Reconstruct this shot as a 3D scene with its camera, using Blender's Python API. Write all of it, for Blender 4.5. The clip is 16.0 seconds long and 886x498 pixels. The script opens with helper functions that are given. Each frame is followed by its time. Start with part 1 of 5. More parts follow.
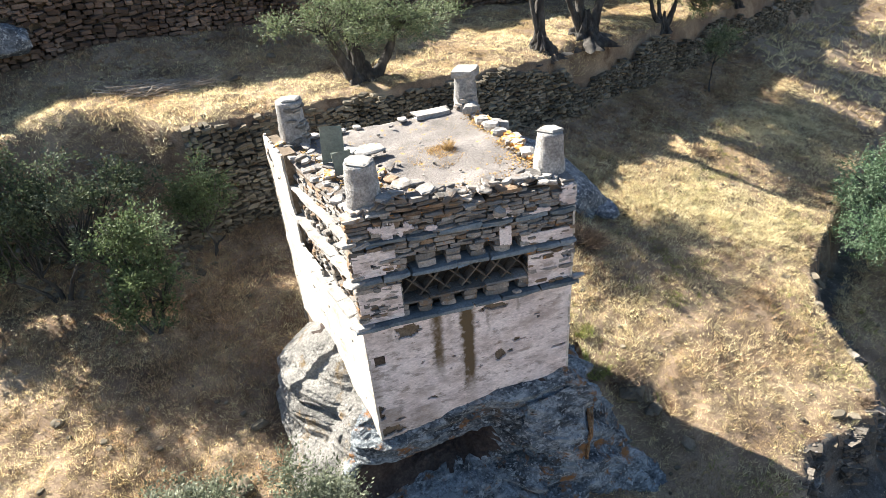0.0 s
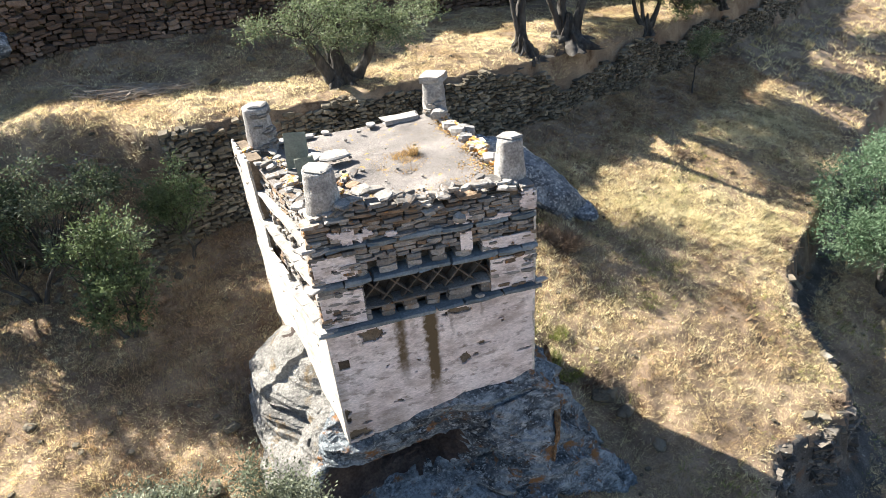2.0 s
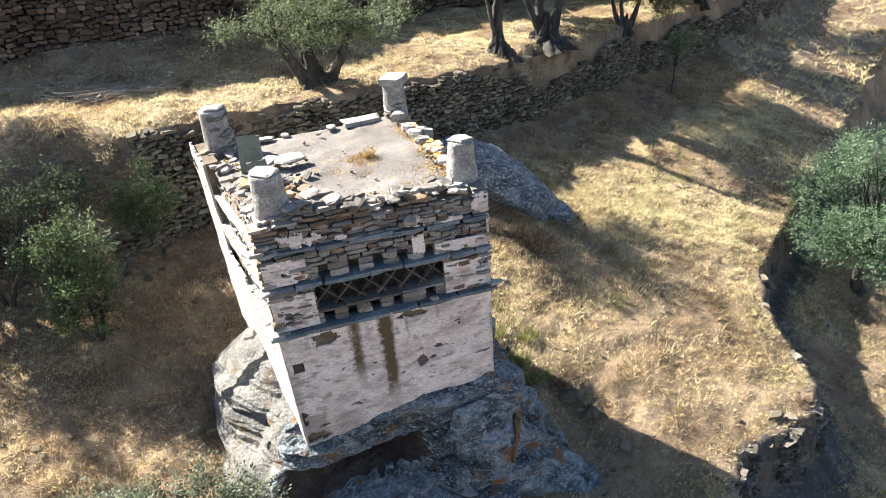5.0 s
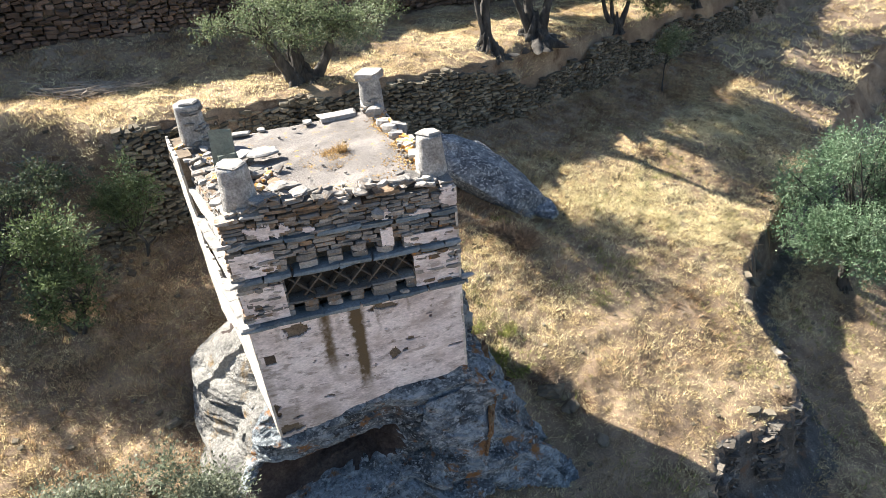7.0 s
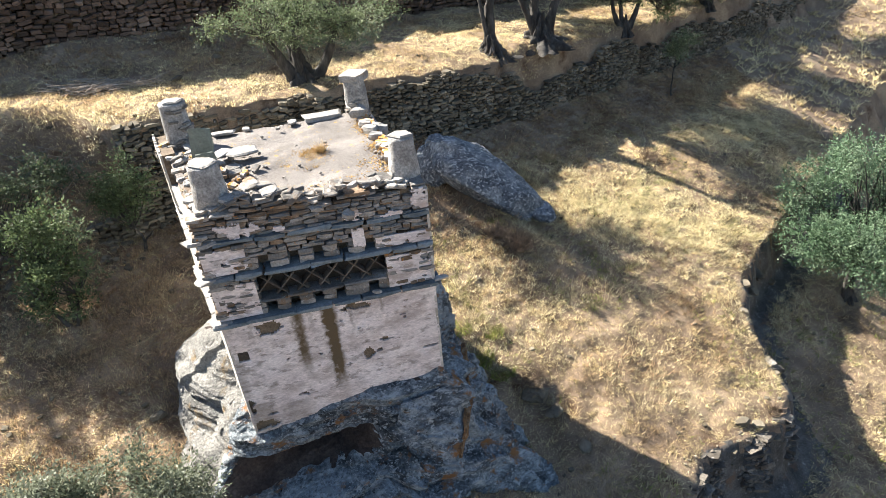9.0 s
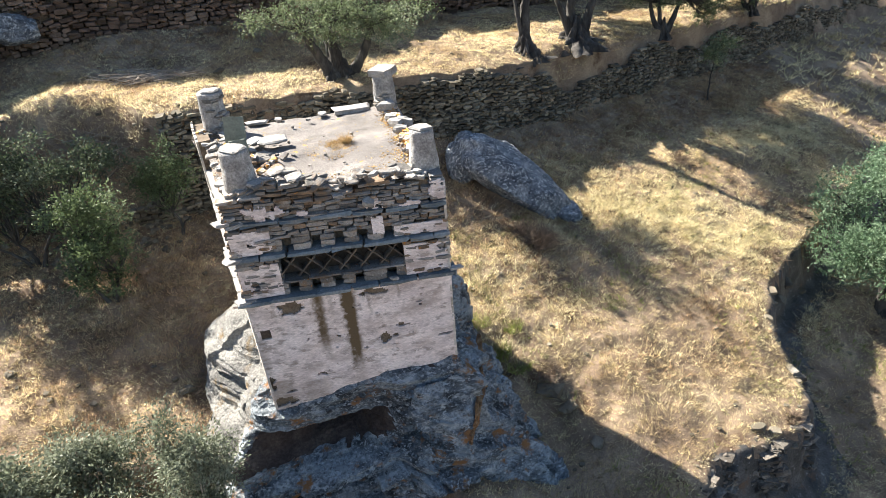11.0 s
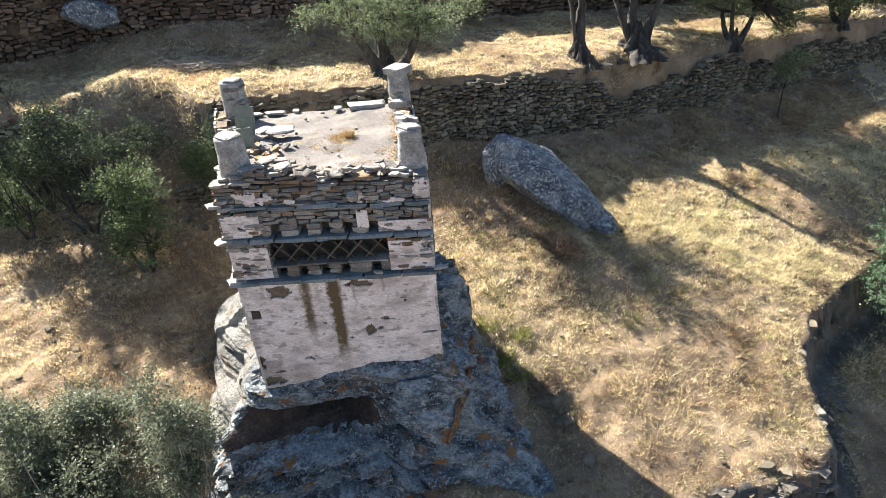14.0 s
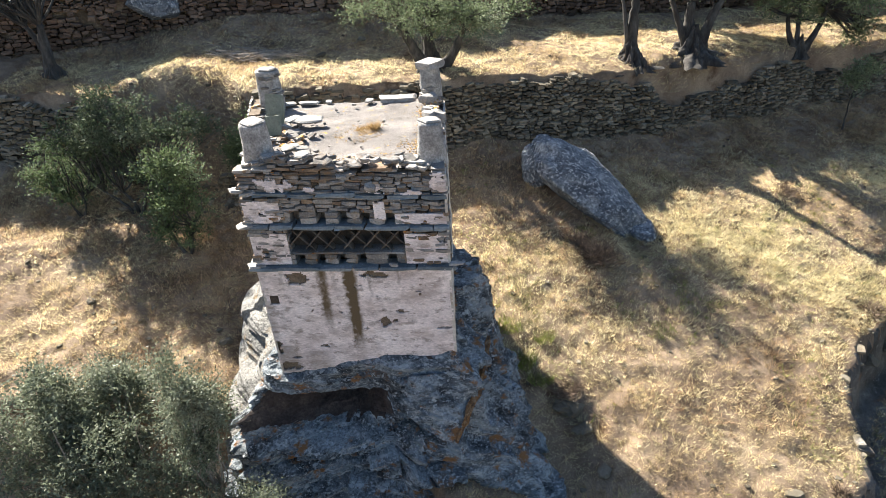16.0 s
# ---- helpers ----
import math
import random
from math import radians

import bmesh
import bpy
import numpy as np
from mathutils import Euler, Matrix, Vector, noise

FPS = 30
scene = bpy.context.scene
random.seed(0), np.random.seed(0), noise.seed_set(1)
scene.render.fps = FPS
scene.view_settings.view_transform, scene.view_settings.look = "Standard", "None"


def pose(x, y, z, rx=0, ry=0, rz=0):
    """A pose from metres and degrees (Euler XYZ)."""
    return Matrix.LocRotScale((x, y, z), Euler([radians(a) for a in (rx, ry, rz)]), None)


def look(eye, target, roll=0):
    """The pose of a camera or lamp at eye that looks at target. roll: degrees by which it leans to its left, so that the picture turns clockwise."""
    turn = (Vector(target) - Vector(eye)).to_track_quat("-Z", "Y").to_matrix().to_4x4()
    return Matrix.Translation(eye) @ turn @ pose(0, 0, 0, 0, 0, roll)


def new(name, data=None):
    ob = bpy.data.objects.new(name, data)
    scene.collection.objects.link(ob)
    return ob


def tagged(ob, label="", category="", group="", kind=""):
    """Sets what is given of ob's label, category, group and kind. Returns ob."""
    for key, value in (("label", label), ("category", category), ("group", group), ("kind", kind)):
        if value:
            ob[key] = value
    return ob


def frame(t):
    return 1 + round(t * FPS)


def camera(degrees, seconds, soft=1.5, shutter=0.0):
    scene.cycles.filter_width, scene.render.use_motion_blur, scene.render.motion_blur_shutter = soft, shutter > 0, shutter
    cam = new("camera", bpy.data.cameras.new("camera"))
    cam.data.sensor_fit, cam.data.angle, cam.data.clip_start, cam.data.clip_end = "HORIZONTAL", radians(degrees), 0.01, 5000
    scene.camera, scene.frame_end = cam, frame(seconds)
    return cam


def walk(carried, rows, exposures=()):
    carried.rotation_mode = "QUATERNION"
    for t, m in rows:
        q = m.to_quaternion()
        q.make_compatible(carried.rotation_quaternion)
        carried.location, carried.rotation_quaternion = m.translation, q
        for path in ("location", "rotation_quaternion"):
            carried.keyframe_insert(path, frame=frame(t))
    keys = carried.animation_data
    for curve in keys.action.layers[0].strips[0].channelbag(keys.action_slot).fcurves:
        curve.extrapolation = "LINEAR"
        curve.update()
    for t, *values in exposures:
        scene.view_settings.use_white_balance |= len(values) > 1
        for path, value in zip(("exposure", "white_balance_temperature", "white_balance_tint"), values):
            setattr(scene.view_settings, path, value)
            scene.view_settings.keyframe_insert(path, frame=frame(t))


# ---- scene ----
cam = camera(71.2, 16.0, 0.75)
METRES, EYE, TILT, LEAN, TURN = 6.5, 10.0, 7.0, 6.0, -20.0
ROWS = [
    (0.0, 0.0, 0.0, 0.0, 1.5, -39.53, -1.82),
    (0.5, 0.0251, -0.0023, 0.0065, 1.44, -39.53, -1.83),
    (1.0, 0.052, -0.003, 0.014, 1.37, -39.53, -1.84),
    (1.5, 0.0742, -0.0028, 0.0197, 1.31, -39.53, -1.84),
    (2.0, 0.0996, -0.001, 0.0252, 1.25, -39.54, -1.85),
    (2.5, 0.1255, 0.0019, 0.0302, 1.17, -39.55, -1.87),
    (3.0, 0.1537, 0.0052, 0.0349, 1.11, -39.56, -1.88),
    (3.5, 0.1746, 0.0078, 0.0382, 1.05, -39.56, -1.89),
    (4.0, 0.1927, 0.0105, 0.0408, 0.99, -39.58, -1.9),
    (6.5, 0.2848, -0.0098, 0.0321, 0.8, -39.61, -1.91),
    (7.0, 0.3177, -0.014, 0.0349, 1.13, -39.62, -1.88),
    (7.5, 0.3533, -0.015, 0.0389, 1.47, -39.62, -1.85),
    (8.0, 0.3933, -0.0128, 0.0413, 2.06, -39.63, -1.77),
    (10.5, 0.5154, -0.0455, 0.0596, 6.19, -39.75, -1.31),
    (11.0, 0.5251, -0.0715, 0.0666, 7.43, -39.77, -1.18),
    (11.5, 0.5436, -0.0901, 0.0733, 8.81, -39.8, -1.05),
    (12.0, 0.5862, -0.0962, 0.0798, 10.4, -39.82, -0.87),
    (12.5, 0.6404, -0.0862, 0.0828, 11.88, -39.83, -0.71),
    (13.0, 0.7043, -0.0659, 0.085, 13.38, -39.85, -0.54),
    (13.5, 0.7619, -0.0463, 0.0839, 14.75, -39.86, -0.39),
    (14.0, 0.8194, -0.0254, 0.0809, 16.31, -39.87, -0.22),
    (14.5, 0.8628, -0.0083, 0.078, 17.92, -39.87, -0.03),
    (15.0, 0.8916, 0.0023, 0.0722, 19.6, -39.86, 0.16),
    (15.5, 0.9089, 0.0076, 0.067, 20.97, -39.85, 0.35),
    (16.0, 0.9319, 0.0156, 0.0614, 22.28, -39.84, 0.48),
]
walk(cam, [(t, pose(0, 0, EYE, TILT, LEAN, TURN) @ pose(METRES * x, METRES * y, METRES * z, 90 + pitch, roll, yaw)) for t, x, y, z, yaw, pitch, roll in ROWS])


# ---- world and sun ----
SUN_FROM = Vector((-0.68, 0.73, 0.0)).normalized()
SUN_ELEV = radians(38)
sun_dir = Vector((SUN_FROM.x * math.cos(SUN_ELEV), SUN_FROM.y * math.cos(SUN_ELEV), math.sin(SUN_ELEV)))
world = bpy.data.worlds.new("sky")
scene.world = world
world.use_nodes = True
wn = world.node_tree.nodes
sky = wn.new("ShaderNodeTexSky")
sky.sky_type, sky.sun_disc = 'NISHITA', False
sky.sun_elevation = SUN_ELEV
sky.ozone_density = 2.5
sky.sun_rotation = math.atan2(SUN_FROM.x, SUN_FROM.y)
world.node_tree.links.new(sky.outputs[0], wn["Background"].inputs[0])
wn["Background"].inputs[1].default_value = 0.05
sun = new("sun", bpy.data.lights.new("sun", 'SUN'))
sun.data.energy, sun.data.angle, sun.data.color = 5.0, radians(0.5), (1.0, 0.935, 0.84)
sun.matrix_world = look(sun_dir * 60, (0, 0, 0))
scene.view_settings.exposure = 2.08

# ---- materials ----


def mat(name, stops, s1=1.5, s2=18, amt=0.35, rough=0.9, bump=0.4, bscale=30, vary=None, vamt=0.25, spots=(), thin=0.0, stretch=None, bdist=0.03):
    """A rough natural surface: broad tones, fine grain, spots of lichen or dirt, and relief."""
    m = bpy.data.materials.new(name)
    m.use_nodes = True
    t = m.node_tree
    n, l = t.nodes, t.links
    b = n["Principled BSDF"]
    geo = n.new("ShaderNodeNewGeometry")
    pos = geo.outputs["Position"]
    if stretch:
        mp = n.new("ShaderNodeMapping")
        mp.inputs["Scale"].default_value = stretch[:3]
        if len(stretch) > 3:
            mp.inputs["Rotation"].default_value = stretch[3:]
        l.new(pos, mp.inputs[0])
        pos = mp.outputs[0]

    def noise_at(scale, detail=6.0, rough_=0.6):
        k = n.new("ShaderNodeTexNoise")
        k.inputs["Scale"].default_value, k.inputs["Detail"].default_value, k.inputs["Roughness"].default_value = scale, detail, rough_
        l.new(pos, k.inputs["Vector"])
        return k.outputs["Fac"]

    ramp = n.new("ShaderNodeValToRGB")
    while len(ramp.color_ramp.elements) < len(stops):
        ramp.color_ramp.elements.new(0.5)
    for e, (p, c) in zip(ramp.color_ramp.elements, stops):
        e.position, e.color = p, (*c, 1)
    l.new(noise_at(s1), ramp.inputs[0])
    col = ramp.outputs[0]

    def scaled(col, fac, lo, hi, f0=0.0, f1=1.0):
        mr = n.new("ShaderNodeMapRange")
        mr.inputs[1].default_value, mr.inputs[2].default_value = f0, f1
        mr.inputs[3].default_value, mr.inputs[4].default_value = lo, hi
        l.new(fac, mr.inputs[0])
        v = n.new("ShaderNodeVectorMath")
        v.operation = 'SCALE'
        l.new(col, v.inputs[0])
        l.new(mr.outputs[0], v.inputs["Scale"])
        return v.outputs[0]

    col = scaled(col, noise_at(s2), 1 - amt, 1 + amt, 0.3, 0.7)
    if vary:
        if vary == 'object':
            r = n.new("ShaderNodeObjectInfo").outputs["Random"]
        else:
            r = geo.outputs["Random Per Island"]
        col = scaled(col, r, 1 - vamt, 1 + vamt)
    for c, sc, th, soft in spots:
        rp = n.new("ShaderNodeMapRange")
        rp.inputs[1].default_value, rp.inputs[2].default_value = th, th + soft
        l.new(noise_at(sc, 8, 0.68), rp.inputs[0])
        mx = n.new("ShaderNodeMix")
        mx.data_type = 'RGBA'
        l.new(rp.outputs[0], mx.inputs[0])
        l.new(col, mx.inputs[6])
        mx.inputs[7].default_value = (*c, 1)
        col = mx.outputs[2]
    l.new(col, b.inputs["Base Color"])
    b.inputs["Roughness"].default_value = rough
    b.inputs["Specular IOR Level"].default_value = 0.25
    if bump:
        bp = n.new("ShaderNodeBump")
        bp.inputs["Strength"].default_value, bp.inputs["Distance"].default_value = bump, bdist
        l.new(noise_at(bscale, 8, 0.65), bp.inputs["Height"])
        l.new(bp.outputs[0], b.inputs["Normal"])
    if thin:
        tr = n.new("ShaderNodeBsdfTranslucent")
        l.new(col, tr.inputs[0])
        mix = n.new("ShaderNodeMixShader")
        mix.inputs[0].default_value = thin
        l.new(b.outputs[0], mix.inputs[1])
        l.new(tr.outputs[0], mix.inputs[2])
        l.new(mix.outputs[0], n["Material Output"].inputs[0])
    return m


def streaks(m, marks, tint):
    """Vertical run-off stains on a plaster: (x, half width, z at the top, z at the foot, strength)."""
    t = m.node_tree
    n, l = t.nodes, t.links
    b = n["Principled BSDF"]
    col = b.inputs["Base Color"].links[0].from_socket
    geo = n.new("ShaderNodeNewGeometry")
    sep = n.new("ShaderNodeSeparateXYZ")
    l.new(geo.outputs["Position"], sep.inputs[0])
    wob = n.new("ShaderNodeTexNoise")
    wob.inputs["Scale"].default_value, wob.inputs["Detail"].default_value = 9, 8

    def op(kind, a, c=None, d=None):
        k = n.new("ShaderNodeMath")
        k.operation = kind
        for i, v in enumerate((a, c, d)):
            if v is None:
                continue
            if isinstance(v, (int, float)):
                k.inputs[i].default_value = v
            else:
                l.new(v, k.inputs[i])
        return k.outputs[0]

    def ramp(v, a, c):
        k = n.new("ShaderNodeMapRange")
        k.interpolation_type = 'SMOOTHSTEP'
        k.inputs[1].default_value, k.inputs[2].default_value = a, c
        l.new(v, k.inputs[0])
        return k.outputs[0]

    l.new(geo.outputs["Position"], wob.inputs["Vector"])
    shift = op('MULTIPLY', op('SUBTRACT', wob.outputs["Fac"], 0.5), 0.22)
    for x, w, top, foot, k in marks:
        across = op('ABSOLUTE', op('SUBTRACT', op('ADD', sep.outputs[0], shift), x))
        body = op('SUBTRACT', 1.0, ramp(across, w * 0.3, w * 1.4))
        run = op('MULTIPLY', ramp(op('ADD', sep.outputs[2], shift), foot, foot + (top - foot) * 0.5), body)
        run = op('MULTIPLY', run, op('SUBTRACT', 1.0, ramp(sep.outputs[2], top, top + 0.05)))
        run = op('MULTIPLY', run, op('MULTIPLY_ADD', wob.outputs["Fac"], 1.0, 0.5))
        mx = n.new("ShaderNodeMix")
        mx.data_type = 'RGBA'
        l.new(op('MULTIPLY', run, k), mx.inputs[0])
        l.new(col, mx.inputs[6])
        mx.inputs[7].default_value = (*tint, 1)
        col = mx.outputs[2]
    l.new(col, b.inputs["Base Color"])


ORANGE, WHITISH = (0.42, 0.17, 0.03), (0.48, 0.47, 0.44)
M_soil = mat("dry_soil", [(0.3, (0.11, 0.077, 0.053)), (0.5, (0.21, 0.153, 0.104)), (0.7, (0.34, 0.262, 0.177))], 0.6, 25, 0.45, 0.95, 0.9, 14,
             spots=[((0.10, 0.06, 0.035), 1.1, 0.56, 0.12), ((0.30, 0.26, 0.20), 5.0, 0.62, 0.1)])
M_grass = mat("dry_grass", [(0.30, (0.25, 0.175, 0.105)), (0.39, (0.43, 0.335, 0.19)), (0.47, (0.62, 0.52, 0.305)), (0.57, (0.76, 0.67, 0.42))], 0.45, 8.0, 0.65, 0.8, 0,
              vary='island', vamt=0.42, thin=0.5)
# pale straw whose colour carries the brightness of the sunlit patches
M_straw = mat("sun_patch_straw", [(0.3, (0.46, 0.39, 0.23)), (0.5, (0.72, 0.645, 0.42)), (0.7, (0.84, 0.77, 0.53))], 1.2, 9.0, 0.35, 0.8, 0, vary='island', vamt=0.25, thin=0.5)
M_herb = mat("brown_herbs", [(0.31, (0.19, 0.12, 0.08)), (0.45, (0.36, 0.24, 0.145)), (0.6, (0.53, 0.385, 0.24))], 0.8, 4.0, 0.3, 0.85, 0, vary='island', vamt=0.5, thin=0.45)
M_green = mat("green_weeds", [(0.3, (0.12, 0.16, 0.04)), (0.7, (0.30, 0.30, 0.09))], 2, 9, 0.3, 0.8, 0, vary='island', vamt=0.4, thin=0.35)
M_slate = mat("slate_stone", [(0.3, (0.13, 0.125, 0.12)), (0.5, (0.22, 0.205, 0.185)), (0.7, (0.31, 0.28, 0.245))], 2.2, 26, 0.3, 0.85, 0.6, 22, vary='object', vamt=0.4,
              spots=[((0.19, 0.135, 0.09), 1.7, 0.54, 0.08), (ORANGE, 5.5, 0.635, 0.06), (WHITISH, 9.0, 0.61, 0.08)])
M_slate_joined = mat("slate_rubble", [(0.3, (0.085, 0.07, 0.05)), (0.5, (0.15, 0.13, 0.095)), (0.7, (0.21, 0.185, 0.14))], 1.0, 26, 0.3, 0.9, 0.6, 22, vary='island', vamt=0.55,
                     spots=[((0.35, 0.16, 0.05), 1.6, 0.66, 0.05), (WHITISH, 6.0, 0.64, 0.08)])
M_wallstone = mat("field_wall_stone", [(0.3, (0.085, 0.07, 0.05)), (0.5, (0.15, 0.13, 0.095)), (0.7, (0.21, 0.185, 0.14))], 1.0, 26, 0.3, 0.9, 0.6, 22, vary='object', vamt=0.55,
                  spots=[(WHITISH, 6.0, 0.63, 0.08)])
M_redwall = mat("brown_wall_stone", [(0.3, (0.06, 0.042, 0.03)), (0.5, (0.12, 0.08, 0.058)), (0.7, (0.19, 0.14, 0.105))], 0.7, 26, 0.35, 0.95, 0.6, 22, vary='object', vamt=0.5)
M_redwall_joined = mat("brown_wall_rubble", [(0.3, (0.06, 0.042, 0.03)), (0.5, (0.12, 0.08, 0.058)), (0.7, (0.19, 0.14, 0.105))], 0.7, 26, 0.35, 0.95, 0.6, 22, vary='island', vamt=0.5)
M_blue = mat("blue_slate_ledge", [(0.3, (0.11, 0.135, 0.15)), (0.5, (0.165, 0.195, 0.21)), (0.7, (0.25, 0.27, 0.275))], 2.0, 20, 0.25, 0.8, 0.5, 24, vary='object', vamt=0.25,
             spots=[(WHITISH, 5.0, 0.64, 0.08), (ORANGE, 3.4, 0.69, 0.04)])
M_green_slab = mat("green_slate", [(0.3, (0.13, 0.15, 0.12)), (0.7, (0.22, 0.235, 0.19))], 3, 25, 0.2, 0.75, 0.3, 30, spots=[(ORANGE, 4.5, 0.68, 0.04)])
# slate coloured darker for the shade the slats stand in
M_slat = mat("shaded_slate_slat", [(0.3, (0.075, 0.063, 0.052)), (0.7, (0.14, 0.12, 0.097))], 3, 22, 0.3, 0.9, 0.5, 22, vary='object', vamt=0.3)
M_lichen = mat("orange_lichened_stone", [(0.3, (0.24, 0.22, 0.20)), (0.7, (0.45, 0.42, 0.39))], 4, 25, 0.3, 0.9, 0.6, 22, vary='object', vamt=0.3,
               spots=[((0.42, 0.19, 0.04), 9.0, 0.47, 0.07), ((0.48, 0.32, 0.08), 17.0, 0.55, 0.07)])
M_rustslate = mat("rust_brown_slate", [(0.3, (0.10, 0.07, 0.05)), (0.5, (0.19, 0.135, 0.09)), (0.7, (0.29, 0.22, 0.16))], 2.5, 24, 0.35, 0.9, 0.6, 22, vary='object', vamt=0.35, spots=[(ORANGE, 6.0, 0.60, 0.06)])
M_crumb = mat("lichen_crumb", [(0.3, (0.15, 0.12, 0.085)), (0.5, (0.32, 0.20, 0.08)), (0.7, (0.42, 0.30, 0.12))], 7, 30, 0.4, 0.95, 0.5, 30, vary='island', vamt=0.5)
M_core = mat("clay_mortar", [(0.3, (0.11, 0.085, 0.06)), (0.7, (0.21, 0.165, 0.12))], 3, 22, 0.35, 0.95, 0.8, 20)
M_plaster = mat("worn_lime_plaster", [(0.3, (0.50, 0.425, 0.40)), (0.45, (0.73, 0.645, 0.615)), (0.62, (0.83, 0.75, 0.715))], 1.3, 14, 0.24, 0.9, 0.9, 16,
                spots=[((0.46, 0.38, 0.34), 1.1, 0.52, 0.16), ((0.40, 0.34, 0.31), 3.0, 0.53, 0.10), ((0.24, 0.195, 0.155), 6.0, 0.635, 0.05), ((0.78, 0.72, 0.69), 9, 0.58, 0.08)], stretch=(1, 1, 2.2))
# limewash coloured darker to offset the strong sun on the left side
M_plaster_side = mat("worn_lime_wash_sun_dimmed", [(0.3, (0.36, 0.32, 0.265)), (0.5, (0.52, 0.48, 0.42)), (0.65, (0.60, 0.565, 0.505))], 1.6, 12, 0.22, 0.9, 0.6, 14,
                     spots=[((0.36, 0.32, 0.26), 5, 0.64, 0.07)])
M_pillar = mat("grey_pillar_plaster", [(0.3, (0.17, 0.165, 0.16)), (0.5, (0.29, 0.28, 0.265)), (0.65, (0.42, 0.41, 0.39))], 4.0, 24, 0.4, 0.9, 1.0, 22,
               spots=[((0.22, 0.21, 0.20), 8, 0.62, 0.07), (ORANGE, 5, 0.70, 0.04)])
M_cap = mat("pale_cap_stone", [(0.3, (0.22, 0.207, 0.19)), (0.7, (0.37, 0.355, 0.33))], 4, 25, 0.25, 0.9, 0.5, 24, spots=[((0.45, 0.27, 0.06), 4, 0.64, 0.05)])
M_roof = mat("roof_earth", [(0.3, (0.14, 0.127, 0.115)), (0.5, (0.195, 0.178, 0.163)), (0.7, (0.25, 0.23, 0.212))], 1.4, 38, 0.5, 0.95, 1.0, 34,
             spots=[((0.12, 0.10, 0.085), 9, 0.62, 0.08), ((0.36, 0.34, 0.32), 24, 0.62, 0.06), ((0.40, 0.25, 0.06), 4.5, 0.61, 0.05)])
# grey schist; the blue tint puts sky-lit shade into the colour
M_rock = mat("grey_schist_rock", [(0.36, (0.03, 0.035, 0.04)), (0.48, (0.10, 0.117, 0.13)), (0.62, (0.235, 0.268, 0.29))], 1.5, 16, 0.65, 0.9, 1.2, 9,
             spots=[((0.10, 0.072, 0.05), 0.7, 0.60, 0.08), ((0.23, 0.26, 0.275), 2.3, 0.545, 0.07), ((0.36, 0.39, 0.40), 5.0, 0.56, 0.06), ((0.33, 0.35, 0.355), 14.0, 0.55, 0.06), ((0.03, 0.032, 0.034), 4.0, 0.61, 0.06), ((0.24, 0.12, 0.05), 1.9, 0.56, 0.08)], stretch=(0.9, 0.9, 1.5, 0.1, 0.12, 0), bdist=0.07)
M_boulder = mat("lichened_boulder", [(0.3, (0.06, 0.07, 0.085)), (0.5, (0.13, 0.145, 0.165)), (0.7, (0.27, 0.285, 0.30))], 1.6, 14, 0.6, 0.9, 1.2, 14,
                spots=[((0.05, 0.057, 0.068), 3.4, 0.54, 0.10), ((0.40, 0.42, 0.43), 8.0, 0.53, 0.07), ((0.50, 0.50, 0.48), 4.0, 0.60, 0.05), ((0.035, 0.04, 0.047), 10.0, 0.60, 0.06)], stretch=(1.0, 1.6, 1.0, 0.5, 0.4, 0.3))
M_bark = mat("olive_bark", [(0.3, (0.024, 0.022, 0.021)), (0.5, (0.056, 0.052, 0.047)), (0.7, (0.11, 0.102, 0.092))], 3, 20, 0.35, 0.95, 1.0, 12, stretch=(1, 1, 0.35))
M_leaf = mat("olive_leaf", [(0.3, (0.085, 0.11, 0.055)), (0.5, (0.145, 0.18, 0.095)), (0.7, (0.25, 0.285, 0.185))], 0.7, 6, 0.25, 0.5, 0, vary='island', vamt=0.45, thin=0.42)
M_leaf_green = mat("shrub_leaf", [(0.3, (0.07, 0.095, 0.045)), (0.5, (0.115, 0.155, 0.07)), (0.7, (0.20, 0.24, 0.14))], 0.7, 6, 0.25, 0.65, 0, vary='island', vamt=0.45, thin=0.3)
M_leaf_grey = mat("grey_olive_leaf", [(0.3, (0.10, 0.12, 0.08)), (0.5, (0.16, 0.182, 0.122)), (0.7, (0.28, 0.30, 0.225))], 0.7, 6, 0.25, 0.5, 0, vary='island', vamt=0.5, thin=0.35)
# darker olive leaf, with the shade of the back shrub in its colour
M_leaf_dark = mat("shaded_olive_leaf", [(0.3, (0.05, 0.066, 0.038)), (0.5, (0.085, 0.11, 0.06)), (0.7, (0.17, 0.19, 0.13))], 0.7, 6, 0.25, 0.7, 0, vary='island', vamt=0.5, thin=0.3)
M_leaf_bright = mat("gully_tree_leaf", [(0.3, (0.065, 0.115, 0.065)), (0.5, (0.11, 0.175, 0.10)), (0.7, (0.19, 0.255, 0.165))], 0.7, 6, 0.25, 0.5, 0, vary='island', vamt=0.45, thin=0.3)
M_twig = mat("dead_twigs", [(0.3, (0.22, 0.18, 0.14)), (0.7, (0.42, 0.37, 0.31))], 3, 20, 0.3, 0.9, 0, vary='island', vamt=0.3)
M_drytwig = mat("dry_shrub_twig", [(0.3, (0.10, 0.07, 0.05)), (0.7, (0.24, 0.18, 0.125))], 3, 20, 0.3, 0.9, 0, vary='island', vamt=0.4)
# brown earth, coloured darker still for the shade under the slab
M_cave = mat("shaded_cave_earth", [(0.3, (0.03, 0.023, 0.02)), (0.5, (0.055, 0.042, 0.037)), (0.7, (0.10, 0.08, 0.07))], 1.6, 16, 0.4, 0.95, 0.9, 12)
